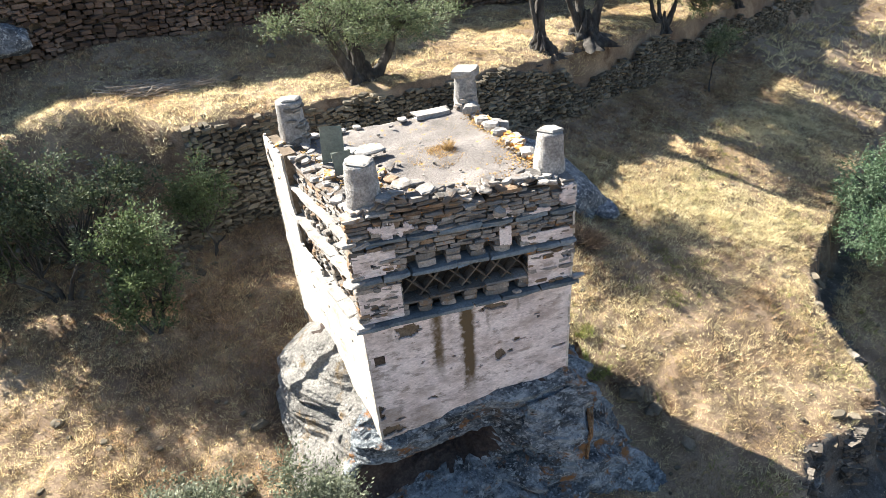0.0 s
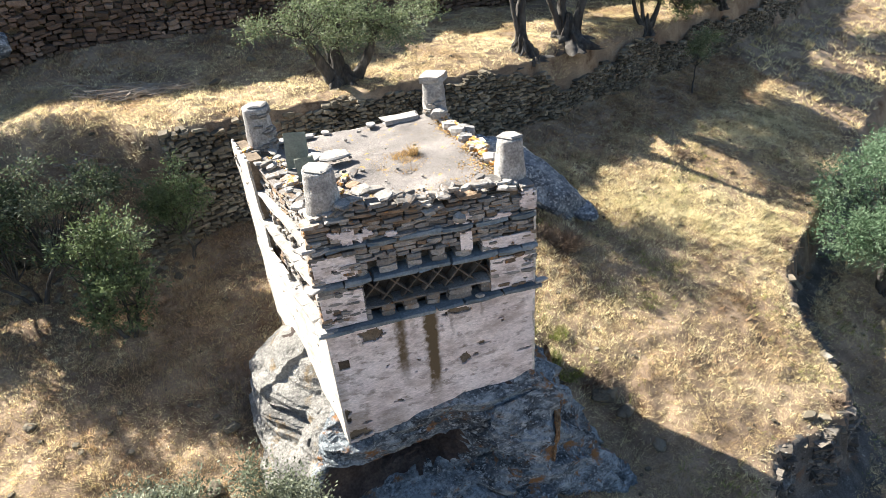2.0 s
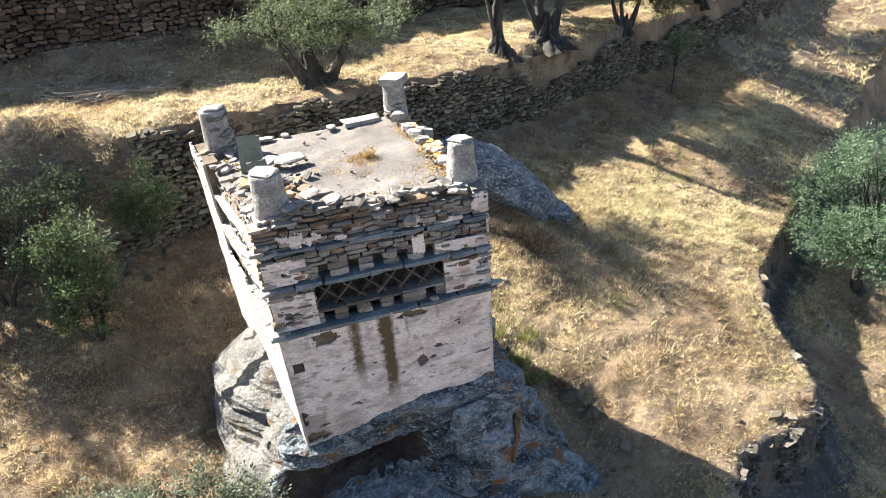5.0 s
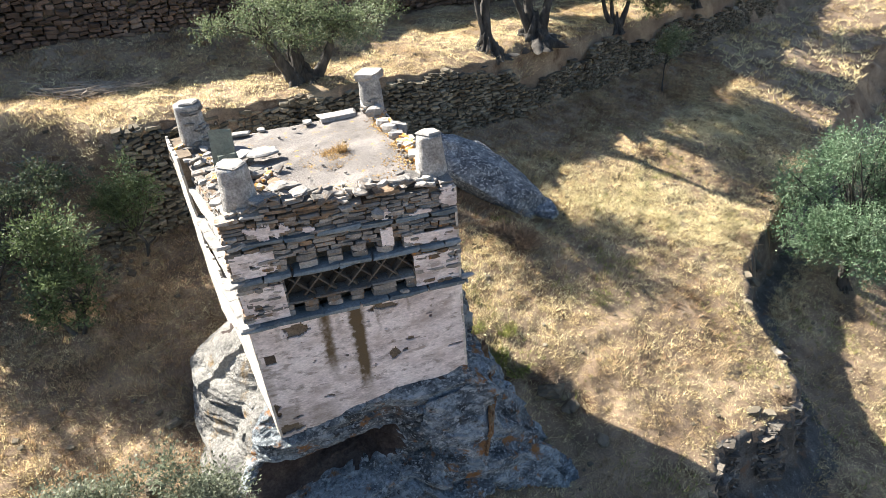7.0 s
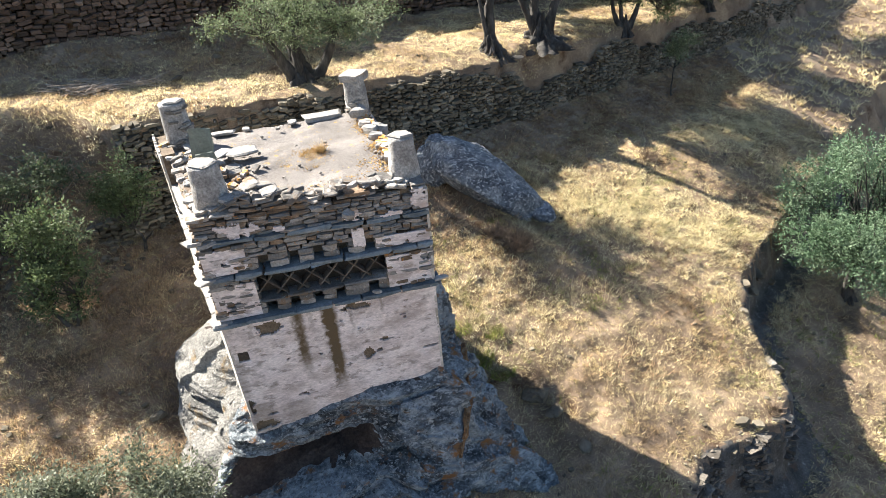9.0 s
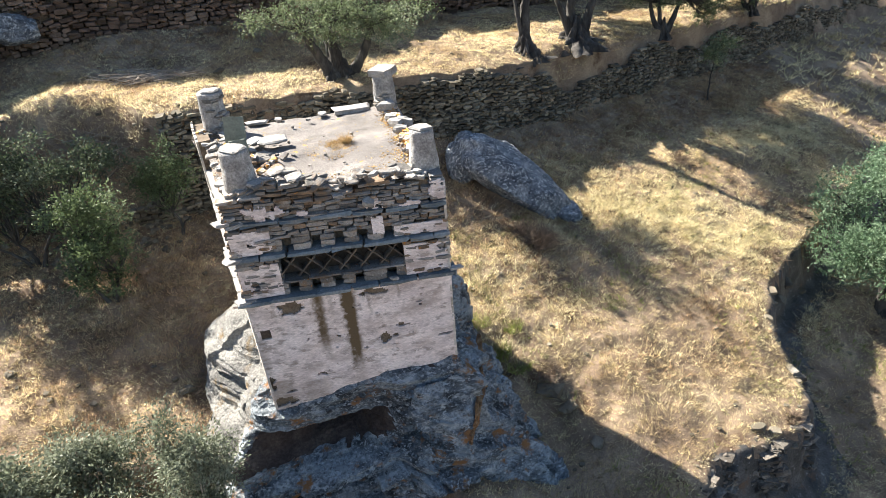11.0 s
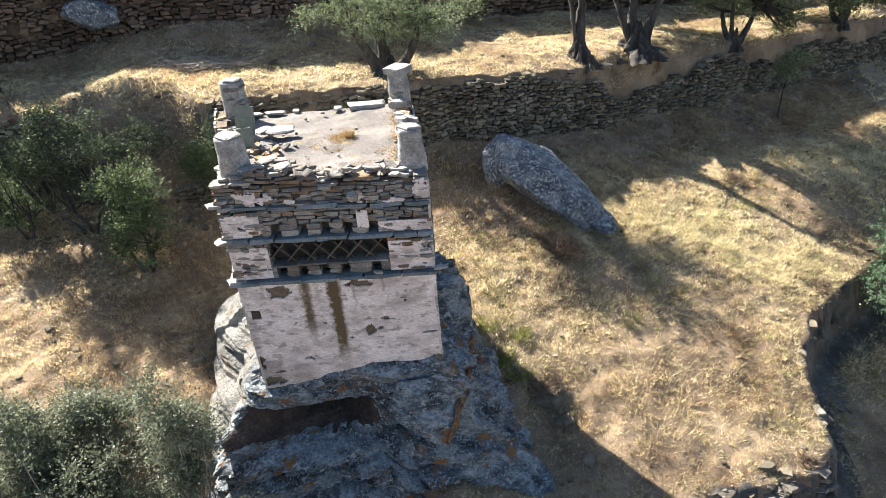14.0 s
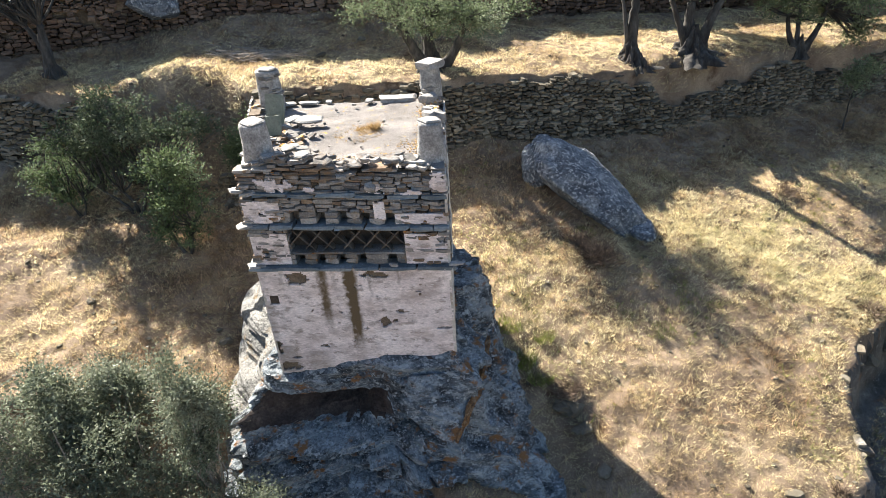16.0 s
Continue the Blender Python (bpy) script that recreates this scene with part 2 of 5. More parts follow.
# grey earth of the bank, its colour lowered for the gully's shade
M_bank_soil = mat("shaded_grey_bank_earth", [(0.3, (0.045, 0.042, 0.037)), (0.5, (0.085, 0.08, 0.072)), (0.7, (0.15, 0.142, 0.13))], 1.3, 22, 0.45, 0.95, 1.0, 14,
                  spots=[((0.14, 0.09, 0.06), 1.4, 0.56, 0.1), ((0.28, 0.27, 0.25), 6.0, 0.60, 0.08)])
# paler copy of the rock: sunlight on the left flank put into its colour
M_rock_pale = mat("sunlit_schist_rock", [(0.32, (0.11, 0.107, 0.10)), (0.48, (0.21, 0.205, 0.19)), (0.64, (0.31, 0.30, 0.275))], 1.1, 18, 0.4, 0.92, 1.2, 13,
                  spots=[((0.06, 0.058, 0.054), 3.0, 0.57, 0.08), ((0.32, 0.315, 0.29), 6.0, 0.57, 0.07), ((0.20, 0.15, 0.09), 1.6, 0.58, 0.08)], bdist=0.09)
M_seam = mat("rusty_seam", [(0.3, (0.07, 0.055, 0.045)), (0.5, (0.20, 0.105, 0.045)), (0.66, (0.30, 0.21, 0.13))], 7.0, 30, 0.6, 0.95, 1.2, 18, bdist=0.06)
M_bank = mat("bank_rock", [(0.3, (0.06, 0.05, 0.04)), (0.5, (0.115, 0.1, 0.082)), (0.7, (0.19, 0.175, 0.15))], 1.4, 18, 0.4, 0.92, 0.9, 14, vary='island', vamt=0.35, spots=[((0.36, 0.34, 0.31), 4.0, 0.60, 0.08)])
# dark colour that stands in for shade inside niches and holes
M_dark = mat("dark_cavity_shade", [(0.3, (0.05, 0.04, 0.03)), (0.7, (0.09, 0.07, 0.055))], 3, 20, 0.3, 0.95, 0.5, 20)
streaks(M_plaster, [(2.30, 0.11, 2.84, 1.0, 0.95), (2.90, 0.14, 2.84, 0.2, 1.25), (3.32, 0.04, 2.82, 2.0, 0.4), (1.40, 0.05, 2.84, 2.3, 0.35), (3.95, 0.04, 2.82, 2.3, 0.4), (2.55, 0.04, 2.8, 2.2, 0.3), (1.15, 0.3, 0.75, -0.5, 0.5), (1.9, 0.35, 0.6, -0.4, 0.4), (0.98, 0.1, 2.0, 0.6, 0.35)], (0.13, 0.095, 0.055))

# ---- building helpers ----
WORLD = {}


def child(ob, parent, m=None):
    """Parents ob so that it stands at the world pose m."""
    m = m or Matrix.Identity(4)
    WORLD[ob] = m
    if parent is None:
        ob.matrix_basis = m
    else:
        ob.parent = parent
        ob.matrix_basis = WORLD[parent].inverted() @ m
    return ob


def thing(name, at, label, category, group="", kind=""):
    ob = new(name)
    ob.empty_display_size = 0.2
    child(ob, None, Matrix.Translation(at))
    return tagged(ob, label, category, group, kind)


def mesh_of(name, verts, faces, material, smooth=False):
    me = bpy.data.meshes.new(name)
    verts = np.asarray(verts, dtype=float)
    if isinstance(faces, np.ndarray):
        n, k = faces.shape
        me.vertices.add(len(verts))
        me.vertices.foreach_set("co", np.ascontiguousarray(verts, dtype=np.float32).ravel())
        me.loops.add(n * k)
        me.loops.foreach_set("vertex_index", np.ascontiguousarray(faces, dtype=np.int32).ravel())
        me.polygons.add(n)
        me.polygons.foreach_set("loop_start", np.arange(0, n * k, k, dtype=np.int32))
    else:
        me.from_pydata(verts.tolist(), [], faces)
    me.materials.append(material)
    if smooth:
        me.polygons.foreach_set("use_smooth", [True] * len(me.polygons))
    me.update(calc_edges=True)
    return me


def part(name, bm, material, parent, label="", smooth=False, m=None):
    me = bpy.data.meshes.new(name)
    bm.to_mesh(me)
    bm.free()
    me.materials.append(material)
    if smooth:
        me.polygons.foreach_set("use_smooth", [True] * len(me.polygons))
    ob = child(new(name, me), parent, m)
    if label:
        ob["label"] = label
    return ob


def unit_slab(seed, corners=9):
    """A broken flat stone that fills about a unit cube."""
    r = random.Random(seed)
    ring = []
    ph = r.uniform(0, 6)
    for i in range(corners):
        a = 2 * math.pi * (i + r.uniform(-0.38, 0.38)) / corners + ph
        c, s = math.cos(a), math.sin(a)
        k = min(0.5 / max(abs(c), abs(s)), 0.6) * r.uniform(0.72, 1.04)
        ring.append((c * k, s * k))
    v, n = [], corners
    for lev, shrink in ((-0.5, 0.88), (0.1, 1.0), (0.5, 0.86)):
        for x, y in ring:
            k = shrink * r.uniform(0.93, 1.03)
            v.append((x * k, y * k, lev + r.uniform(-0.13, 0.13)))
    v += [(r.uniform(-0.1, 0.1), r.uniform(-0.1, 0.1), -0.5), (r.uniform(-0.15, 0.15), r.uniform(-0.15, 0.15), 0.5 + r.uniform(-0.05, 0.14))]
    f = []
    for i in range(n):
        j = (i + 1) % n
        f.append((3 * n, j, i))
        f.append((3 * n + 1, 2 * n + i, 2 * n + j))
        for k in range(2):
            f.append((k * n + i, k * n + j, (k + 1) * n + j, (k + 1) * n + i))
    return v, f


def unit_block(seed):
    """A roughly squared stone with knocked corners and uneven faces."""
    r = random.Random(seed)
    ids, v, f = {}, [], []

    def at(p):
        if p not in ids:
            edge = sum(1 for q in p if abs(q) == 1)
            k = {1: 1.0, 2: 0.965, 3: 0.90}[edge] * r.uniform(0.90, 1.05)
            ids[p] = len(v)
            v.append(tuple(0.5 * q * k + r.uniform(-0.05, 0.05) for q in p))
        return ids[p]

    for ax in range(3):
        for sg in (-1, 1):
            b, c = (ax + 1) % 3, (ax + 2) % 3
            for i in (-1, 0):
                for j in (-1, 0):
                    quad = []
                    for di, dj in ((0, 0), (1, 0), (1, 1), (0, 1)):
                        p = [0, 0, 0]
                        p[ax], p[b], p[c] = sg, i + di, j + dj
                        quad.append(at(tuple(p)))
                    f.append(tuple(quad) if sg > 0 else tuple(quad[::-1]))
    return v, f


POOLS = {}


def pool(material, kind):
    key = (material.name, kind)
    if key not in POOLS:
        made = [(unit_slab if kind == 'slab' else unit_block)(100 + i) for i in range(16)]
        POOLS[key] = [mesh_of("stone", v, f, material) for v, f in made]
    return POOLS[key]


RS = random.Random(7)


def stone(parent, material, at, size, turn=0.0, tilt=(0, 0), kind='block', name="stone"):
    ob = new(name, RS.choice(pool(material, kind)))
    m = Matrix.Translation(at) @ Euler((tilt[0], tilt[1], turn)).to_matrix().to_4x4() @ Matrix.Diagonal((*size, 1))
    return child(ob, parent, m)


def joined_stones(name, items, material, parent=None, kind='block'):
    """Many stones (at, size, turn, tilt) as one mesh."""
    made = [(unit_slab if kind == 'slab' else unit_block)(300 + i) for i in range(12)]
    V, F, base = [], [], 0
    for at, size, turn, tilt in items:
        v, f = RS.choice(made)
        m = np.array(Euler((tilt[0], tilt[1], turn)).to_matrix())
        V.append((np.array(v) * size) @ m.T + at)
        F += [tuple(i + base for i in q) for q in f]
        base += len(v)
    return child(new(name, mesh_of(name, np.concatenate(V), F, material)), parent)


def fbm(x, y, z=0.0, octaves=4):
    return noise.fractal(Vector((x, y, z)), 1.0, 2.0, octaves)


def smooth01(v):
    v = np.clip(v, 0, 1)
    return v * v * (3 - 2 * v)


# value noise on arrays, for the ground and the grass
GRID = np.random.RandomState(5).rand(256, 256)


def vnoise(x, y):
    xi, yi = np.floor(x).astype(int), np.floor(y).astype(int)
    fx, fy = smooth01(x - xi), smooth01(y - yi)
    a, b = GRID[xi % 256, yi % 256], GRID[(xi + 1) % 256, yi % 256]
    c, d = GRID[xi % 256, (yi + 1) % 256], GRID[(xi + 1) % 256, (yi + 1) % 256]
    return (a * (1 - fx) + b * fx) * (1 - fy) + (c * (1 - fx) + d * fx) * fy


def vfbm(x, y, octaves=4):
    s, a, t = 0, 1.0, 0
    for i in range(octaves):
        s = s + a * vnoise(x * 2 ** i + 17 * i, y * 2 ** i + 31 * i)
        t += a
        a *= 0.5
    return s / t


# ---- ground ----
WALL_X = [-70, -12.6, -10.0, -8.0, -5.5, -2.1, 0.1, 4.5, 6.2, 9.2, 11.8, 15.6, 20.0, 25.8, 40, 90]
WALL_Y = [14, 19.3, 19.2, 19.0, 18.6, 18.9, 19.5, 20.6, 21.2, 21.8, 22.6, 24.3, 26.3, 29.0, 36, 60]
UP_X = [-70, -14, -10.6, -8.5, -6.2, -3.7, 0.2, 4.0, 7.4, 20, 90]
UP_Y = [12, 22.5, 23.8, 24.7, 25.5, 26.0, 26.8, 28.4, 30.0, 34.0, 64]
FIELD_EDGE = [(90, 56), (40, 28), (30, 21.3), (22.7, 16.8), (18.8, 14.3), (17, 13.0), (16.0, 11.7), (15.5, 9.9), (15.2, 8.6), (14.2, 7.8), (13.0, 7.5),
              (11.8, 7.6), (11.1, 7.2), (10.4, 6.3), (9.4, 4.6), (8.4, 2.5), (6.5, 1.5), (5.5, 5.0), (4.5, 7.8), (1.0, 9.6), (-1, 9.5), (-4, 9.5), (-9, 9.0), (-30, 5), (-70, -6), (-70, 90), (90, 90)]


def edge_distance(x, y):
    """Distance to the field's lower edge, positive on the field."""
    best = np.full(x.shape, 1e9)
    inside = np.zeros(x.shape, bool)
    for (ax, ay), (bx, by) in zip(FIELD_EDGE, FIELD_EDGE[1:] + FIELD_EDGE[:1]):
        dx, dy = bx - ax, by - ay
        u = np.clip(((x - ax) * dx + (y - ay) * dy) / (dx * dx + dy * dy), 0, 1)
        best = np.minimum(best, np.hypot(x - ax - u * dx, y - ay - u * dy))
        cross = ((ay > y) != (by > y)) & (x < (bx - ax) * (y - ay) / (by - ay if by != ay else 1e-9) + ax)
        inside ^= cross
    return np.where(inside, best, -best)


def ground_height(x, y, detail=True):
    x, y = np.asarray(x, float), np.asarray(y, float)
    xc, yc = np.clip(x, -25, 40), np.clip(y, -10, 45)
    right = -0.24 - 0.165 * (xc - 16) + 0.246 * (yc - 23.7)
    left = -0.87 + 0.2 * (yc - 12.4) - 0.1 * (xc + 3.45)
    k = smooth01((xc - 0.0) / 7.0)
    z = left * (1 - k) + right * k
    z = z - 0.75 * np.exp(-((x - 7.3) ** 2 + (y - 8.3) ** 2) / 3.2)
    z = z - 1.7 * np.exp(-((x - 2.3) ** 2 + (y - 9.7) ** 2) / 2.2)
    z = z - 0.65 * np.exp(-((x - 11.1) ** 2 + (y - 17.0) ** 2) / 1.8) - 0.25 * np.exp(-((x - 8.6) ** 2 + (y - 17.4) ** 2) / 1.2)
    d = edge_distance(x, y)
    wob = (vfbm(x * 0.9, y * 0.9) - 0.5) * 0.7
    fall = smooth01(-(d + wob * 0.5) / 0.55)
    z = z - fall * (1.5 + 0.35 * vfbm(x * 0.4, y * 0.4)) - np.clip(-d - 0.4, 0, 6) * 0.10 * (x < 9) - np.clip(-d - 0.4, 0, 5) * 0.03
    # the terrace behind its dry stone wall
    yw = np.interp(x, WALL_X, WALL_Y)
    back = y - yw
    terr = 4.16 - 0.085 * (xc + 3.1) + 0.05 * (np.clip(y, 0, 45) - 22.6) + 0.24 * np.clip(y - 22.9, 0, 12) * smooth01((7 - x) / 9) - 0.5 * smooth01((-5 - x) / 4) - (0.40 + 0.2 * smooth01((-1 - x) / 2)) * np.exp(-np.clip(back, 0, 9) / 1.0)
    slump = np.maximum(np.clip(1 - np.abs(x + 5.0) / 2.8, 0, 1), 0.25 * np.clip(1 - np.abs(x - 13.8) / 2.2, 0, 1))
    width = 0.14 + np.where(x < 5, 3.0, 4.2) * smooth01(slump * 1.5)
    bury = smooth01((x - 11.5) / 3.0)
    width = width + 0.6 * bury
    step = smooth01((back - 0.30 + width * 0.35 + 0.12 * bury) / width)
    z = z * (1 - step) + terr * step
    # the upper terrace wall and the hillside over it
    yu = np.interp(x, UP_X, UP_Y)
    up = y - yu
    z = z + smooth01((up - 0.35) / 0.15) * 3.1 + np.clip(up - 0.6, 0, 60) * 0.3
    if detail:
        z = z + (vfbm(x * 0.55 + 9, y * 0.55, 3) - 0.5) * 0.34 + (vfbm(x * 2.3, y * 2.3, 3) - 0.5) * 0.2 + (vfbm(x * 5.1, y * 5.1, 2) - 0.5) * 0.07
    return z


def axis(lo, hi, step, far_lo, far_hi):
    mid = list(np.arange(lo, hi, step))
    a, s = [], step
    v = lo
    while v > far_lo:
        s *= 1.25
        v -= s
        a.append(v)
    b, s, v = [], step, mid[-1]
    while v < far_hi:
        s *= 1.25
        v += s
        b.append(v)
    return np.array(a[::-1] + mid + b)


gx, gy = axis(-13, 29, 0.13, -400, 400), axis(3.5, 34, 0.13, -300, 500)
GX, GY = np.meshgrid(gx, gy)
GZ = ground_height(GX, GY)
nx, ny = len(gx), len(gy)
idx = np.arange(nx * ny).reshape(ny, nx)
quads = np.stack([idx[:-1, :-1], idx[:-1, 1:], idx[1:, 1:], idx[1:, :-1]], -1).reshape(-1, 4)
ground = child(new("ground", mesh_of("ground", np.stack([GX, GY, GZ], -1).reshape(-1, 3), quads, M_soil, True)), None)
ground.data.materials.append(M_bank_soil)
cx, cy = (GX[:-1, :-1] + 0.065).ravel(), (GY[:-1, :-1] + 0.065).ravel()
cd = edge_distance(cx, cy) + 0.7 * (vfbm(cx * 1.7, cy * 1.7, 3) - 0.5)
ground.data.polygons.foreach_set("material_index", ((cd < -0.05) & (cd > -1.5) & (cx > 6) & (cx < 28.5) & (cy > 3.6) & (cy < 24)).astype(np.int32))
tagged(ground, "dry brown terraced hillside soil under straw grass", "ground", kind="structure")


def gz(x, y):
    return float(ground_height(np.array([x]), np.array([y]))[0])


# ---- outcrop under the dovecote ----
ROCK_C = (2.6, 10.8)
ROCK_A = [-180, -160, -148, -139, -130, -116, -100, -83, -72, -66, -58, -50, -42, -30, -14, 10, 45, 90, 130, 160, 180]
# plan outline of the slab that carries the tower, and how far the rock steps out per metre below it
ROCK_LIP = [3.2, 2.55, 2.75, 2.84, 2.78, 2.36, 2.15, 2.10, 2.28, 2.60, 2.80, 3.05, 3.38, 3.15, 3.0, 3.3, 3.35, 2.75, 3.2, 3.6, 3.2]
ROCK_OUT = [0.4, 0.95, 0.65, 1.0, 0.6, 0.38, 0.36, 0.35, 0.38, 0.5, 0.6, 0.65, 0.45, 0.75, 0.7, 0.3, 0.2, 0.2, 0.2, 0.3, 0.4]
ROCK_FOOT = [0.3, 0.35, 0.4, 0.45, 0.5, 0.45, 0.36, 0.40, 0.40, 0.3, 0.15, 0.25, 0.5, 0.8, 0.6, 0.3, 0.2, 0.2, 0.2, 0.3, 0.3]


def saw(v):
    """A bedding step: a slow swell and a sharp cut back."""
    f = v - math.floor(v)
    return f if f < 0.8 else (1 - f) * 4


def ease(v):
    v = min(max(v, 0.0), 1.0)
    return v * v * (3 - 2 * v)


def outcrop():
    na, nz = 380, 230
    zs = np.linspace(-5.5, 1.2, nz)
    A = np.linspace(-180, 180, na, endpoint=False)
    lip, out, foot = (np.interp(A, ROCK_A, q) for q in (ROCK_LIP, ROCK_OUT, ROCK_FOOT))
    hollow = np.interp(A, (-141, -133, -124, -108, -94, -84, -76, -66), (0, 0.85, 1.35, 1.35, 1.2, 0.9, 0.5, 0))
    notch = np.interp(A, (-80, -71, -60, -52, -44, -36), (0, 0.5, 0.65, 0.6, 0.3, 0))
    chin = np.interp(A, (-75, -67, -61, -54, -46, -38), (-0.42, -0.52, -0.93, -1.16, -1.0, -0.8))
    brow = np.interp(A, (-160, -130, -100, -75, -45, -14, 10, 60, 120), (0.0, -0.12, 0.08, 0.3, 0.36, 0.4, 0.5, 0.5, 0.2))
    draw_in = np.interp(A, (-160, -140, -60, -14, 10, 60, 120), (1.2, 1.5, 1.5, 0.6, 0.5, 0.8, 1.2))
    V, slot_at = [], []
    for z in zs:
        for i in range(na):
            a = radians(A[i])
            c, s = math.cos(a), math.sin(a)
            x, y = ROCK_C[0] + 3 * c, ROCK_C[1] + 3 * s
            zz = z + 0.10 * fbm(x * 0.9, y * 0.9, z * 0.6)
            front = ease((A[i] + 142) / 8) * ease((-62 - A[i]) / 8)
            r = lip[i] + out[i] * min(max(-0.25 - zz, 0), 1.05) + foot[i] * max(-1.3 - zz, 0) - draw_in[i] * max(zz - brow[i], 0)
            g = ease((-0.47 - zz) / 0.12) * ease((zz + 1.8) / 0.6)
            under = ease((chin[i] - z) / 0.08) * ease((zz + 2.2) / 0.8)
            r -= hollow[i] * g + notch[i] * under
            x, y = ROCK_C[0] + r * c, ROCK_C[1] + r * s
            lay = z + 0.04 * x + 0.06 * y + 0.30 * fbm(x * 0.4, y * 0.4, z * 0.3)
            d = 0.14 * fbm(x * 0.8, y * 0.8, z * 0.9) + 0.42 * (saw(lay * 1.8) - 0.4) + 0.15 * (saw(lay * 4.9 + 0.3) - 0.4) + 0.06 * fbm(x * 2.6, y * 2.6, lay * 5.0)
            d += 0.20 * (noise.cell(Vector((x * 1.3 + 0.4 * lay, y * 1.3, lay * 1.8))) - 0.5) + 0.05 * (noise.cell(Vector((x * 3.4, y * 3.4 + lay, lay * 4.9))) - 0.5)
            spur = ease((A[i] + 56) / 14) * ease((60 - A[i]) / 30)
            if spur > 0:
                flute = A[i] / 10 + 0.55 * z + 0.9 * fbm(x * 0.5, y * 0.5, z * 0.35)
                d2 = 0.32 * (saw(flute) - 0.4) + 0.18 * fbm(x * 0.9, y * 0.9, z * 0.5) + 0.10 * (saw(flute * 3.1) - 0.4) + 0.05 * fbm(x * 3.1, y * 3.1, z * 2.2) + 0.07 * (noise.cell(Vector((x * 1.9, y * 1.9, z * 1.1))) - 0.5)
                d = d * (1 - spur) + d2 * spur
            calm = max(ease((A[i] - 110) / 25), ease((-141 - A[i]) / 8))
            if calm > 0:
                bed = z + 0.06 * x + 0.12 * fbm(x * 0.7, y * 0.7, z * 0.4)
                slab_d = 0.12 * fbm(x * 0.5, y * 0.5, z * 0.6) + 0.22 * (saw(bed * 1.6 + 0.35) - 0.4) + 0.07 * (saw(bed * 5.1) - 0.4) + 0.03 * fbm(x * 2.2, y * 2.2, z * 3.0) 
                d = d * (1 - calm) + slab_d * calm
            if -152 < A[i] < -44 and -0.55 < z < 0.5:
                d *= 0.3
            d *= 1 - 0.75 * front * g
            # the tilted block and the rusty seam that parts it from the spur
            seam = -27.5 + 31 * z
            win = ease((z + 1.05) / 0.12) * ease((0.45 - z) / 0.3)
            if win > 0 and abs(A[i] - seam) < 26:
                d += win * (0.42 * ease((seam - A[i]) / 1.5) * ease((A[i] - seam + 26) / 14) + 0.20 * math.exp(-((A[i] - seam) / 1.3) ** 2))
            d = max(d, 0.3 - r)
            V.append((x + d * c, y + d * s, z + 0.05 * fbm(x * 1.1 + 5, y * 1.1, z)))
            rag = fbm(A[i] * 0.09, z * 1.5, 3)
            # slots: 1 hollow with shade in its colour, 2 seam, 3 pale flank, 0 rock
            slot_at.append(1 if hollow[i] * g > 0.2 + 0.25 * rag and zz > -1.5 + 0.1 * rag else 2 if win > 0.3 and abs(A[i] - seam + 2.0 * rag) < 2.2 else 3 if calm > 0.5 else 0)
    F = [(k * na + i, k * na + (i + 1) % na, (k + 1) * na + (i + 1) % na, (k + 1) * na + i) for k in range(nz - 1) for i in range(na)]
    F.append(tuple(range((nz - 1) * na, nz * na)))
    ob = child(new("rock_outcrop", mesh_of("rock_outcrop", V, F, M_rock, False)), None)
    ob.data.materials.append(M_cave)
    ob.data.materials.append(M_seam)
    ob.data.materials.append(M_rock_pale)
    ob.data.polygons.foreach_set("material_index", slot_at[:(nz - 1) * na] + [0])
    return tagged(ob, "grey schist outcrop tinted blue for sky-lit shade, with rusty seam, hollowed beneath the dovecote", "rock", kind="structure")


rock = outcrop()


def boulder(name, at, size, axes, seed, material, label, amp=0.16, planes=9):
    """A weathered block: a rounded lump cut by a few flat breaks; axes gives its long and its flat direction, or three turns."""
    r = random.Random(seed)
    cuts = []
    for k in range(planes):
        n = Vector((r.gauss(0, 1), r.gauss(0, 1), r.gauss(0, 1))).normalized()
        cuts.append((n, r.uniform(0.62, 0.86)))
    bm = bmesh.new()
    bmesh.ops.create_icosphere(bm, subdivisions=5, radius=1.0)
    off = Vector((seed * 7.3, seed * 3.1, seed * 1.7))
    for v in bm.verts:
        n = v.co.normalized()
        c = n * (1 + amp * noise.fractal(n * 1.3 + off, 1.0, 2.0, 4))
        for q, lim in cuts:
            over = c.dot(q) - lim
            if over > 0:
                c = c - q * over * 0.85
        c = c * (1 + 0.035 * noise.fractal(n * 6 + off, 0.8, 2.0, 4) - 0.05 * abs(noise.noise(n * 3.5 + off)))
        v.co = Vector((c.x * size[0], c.y * size[1], c.z * size[2]))
    if len(axes) == 2:
        u, w = Vector(axes[0]).normalized(), Vector(axes[1]).normalized()
        t = w.cross(u).normalized()
        turn = Matrix((u, t, u.cross(t))).transposed().to_4x4()
    else:
        turn = Euler([radians(q) for q in axes]).to_matrix().to_4x4()
    ob = part(name, bm, material, None, "", True, Matrix.Translation(at) @ turn)
    return tagged(ob, label, "boulder")


boulder("boulder", (9.60, 18.37, -0.24), (2.68, 1.30, 0.85), ((0.705, -0.352, -0.617), (0.40, -0.47, 0.78)), 6, M_boulder, "large blue-grey lichened boulder leaning on the dry slope", 0.16, 5)
boulder("boulder", (8.0, 19.25, 0.3), (1.0, 0.85, 1.15), (10, 25, -40), 2, M_boulder, "upright brown-grey rock wedged behind the leaning boulder", 0.2)
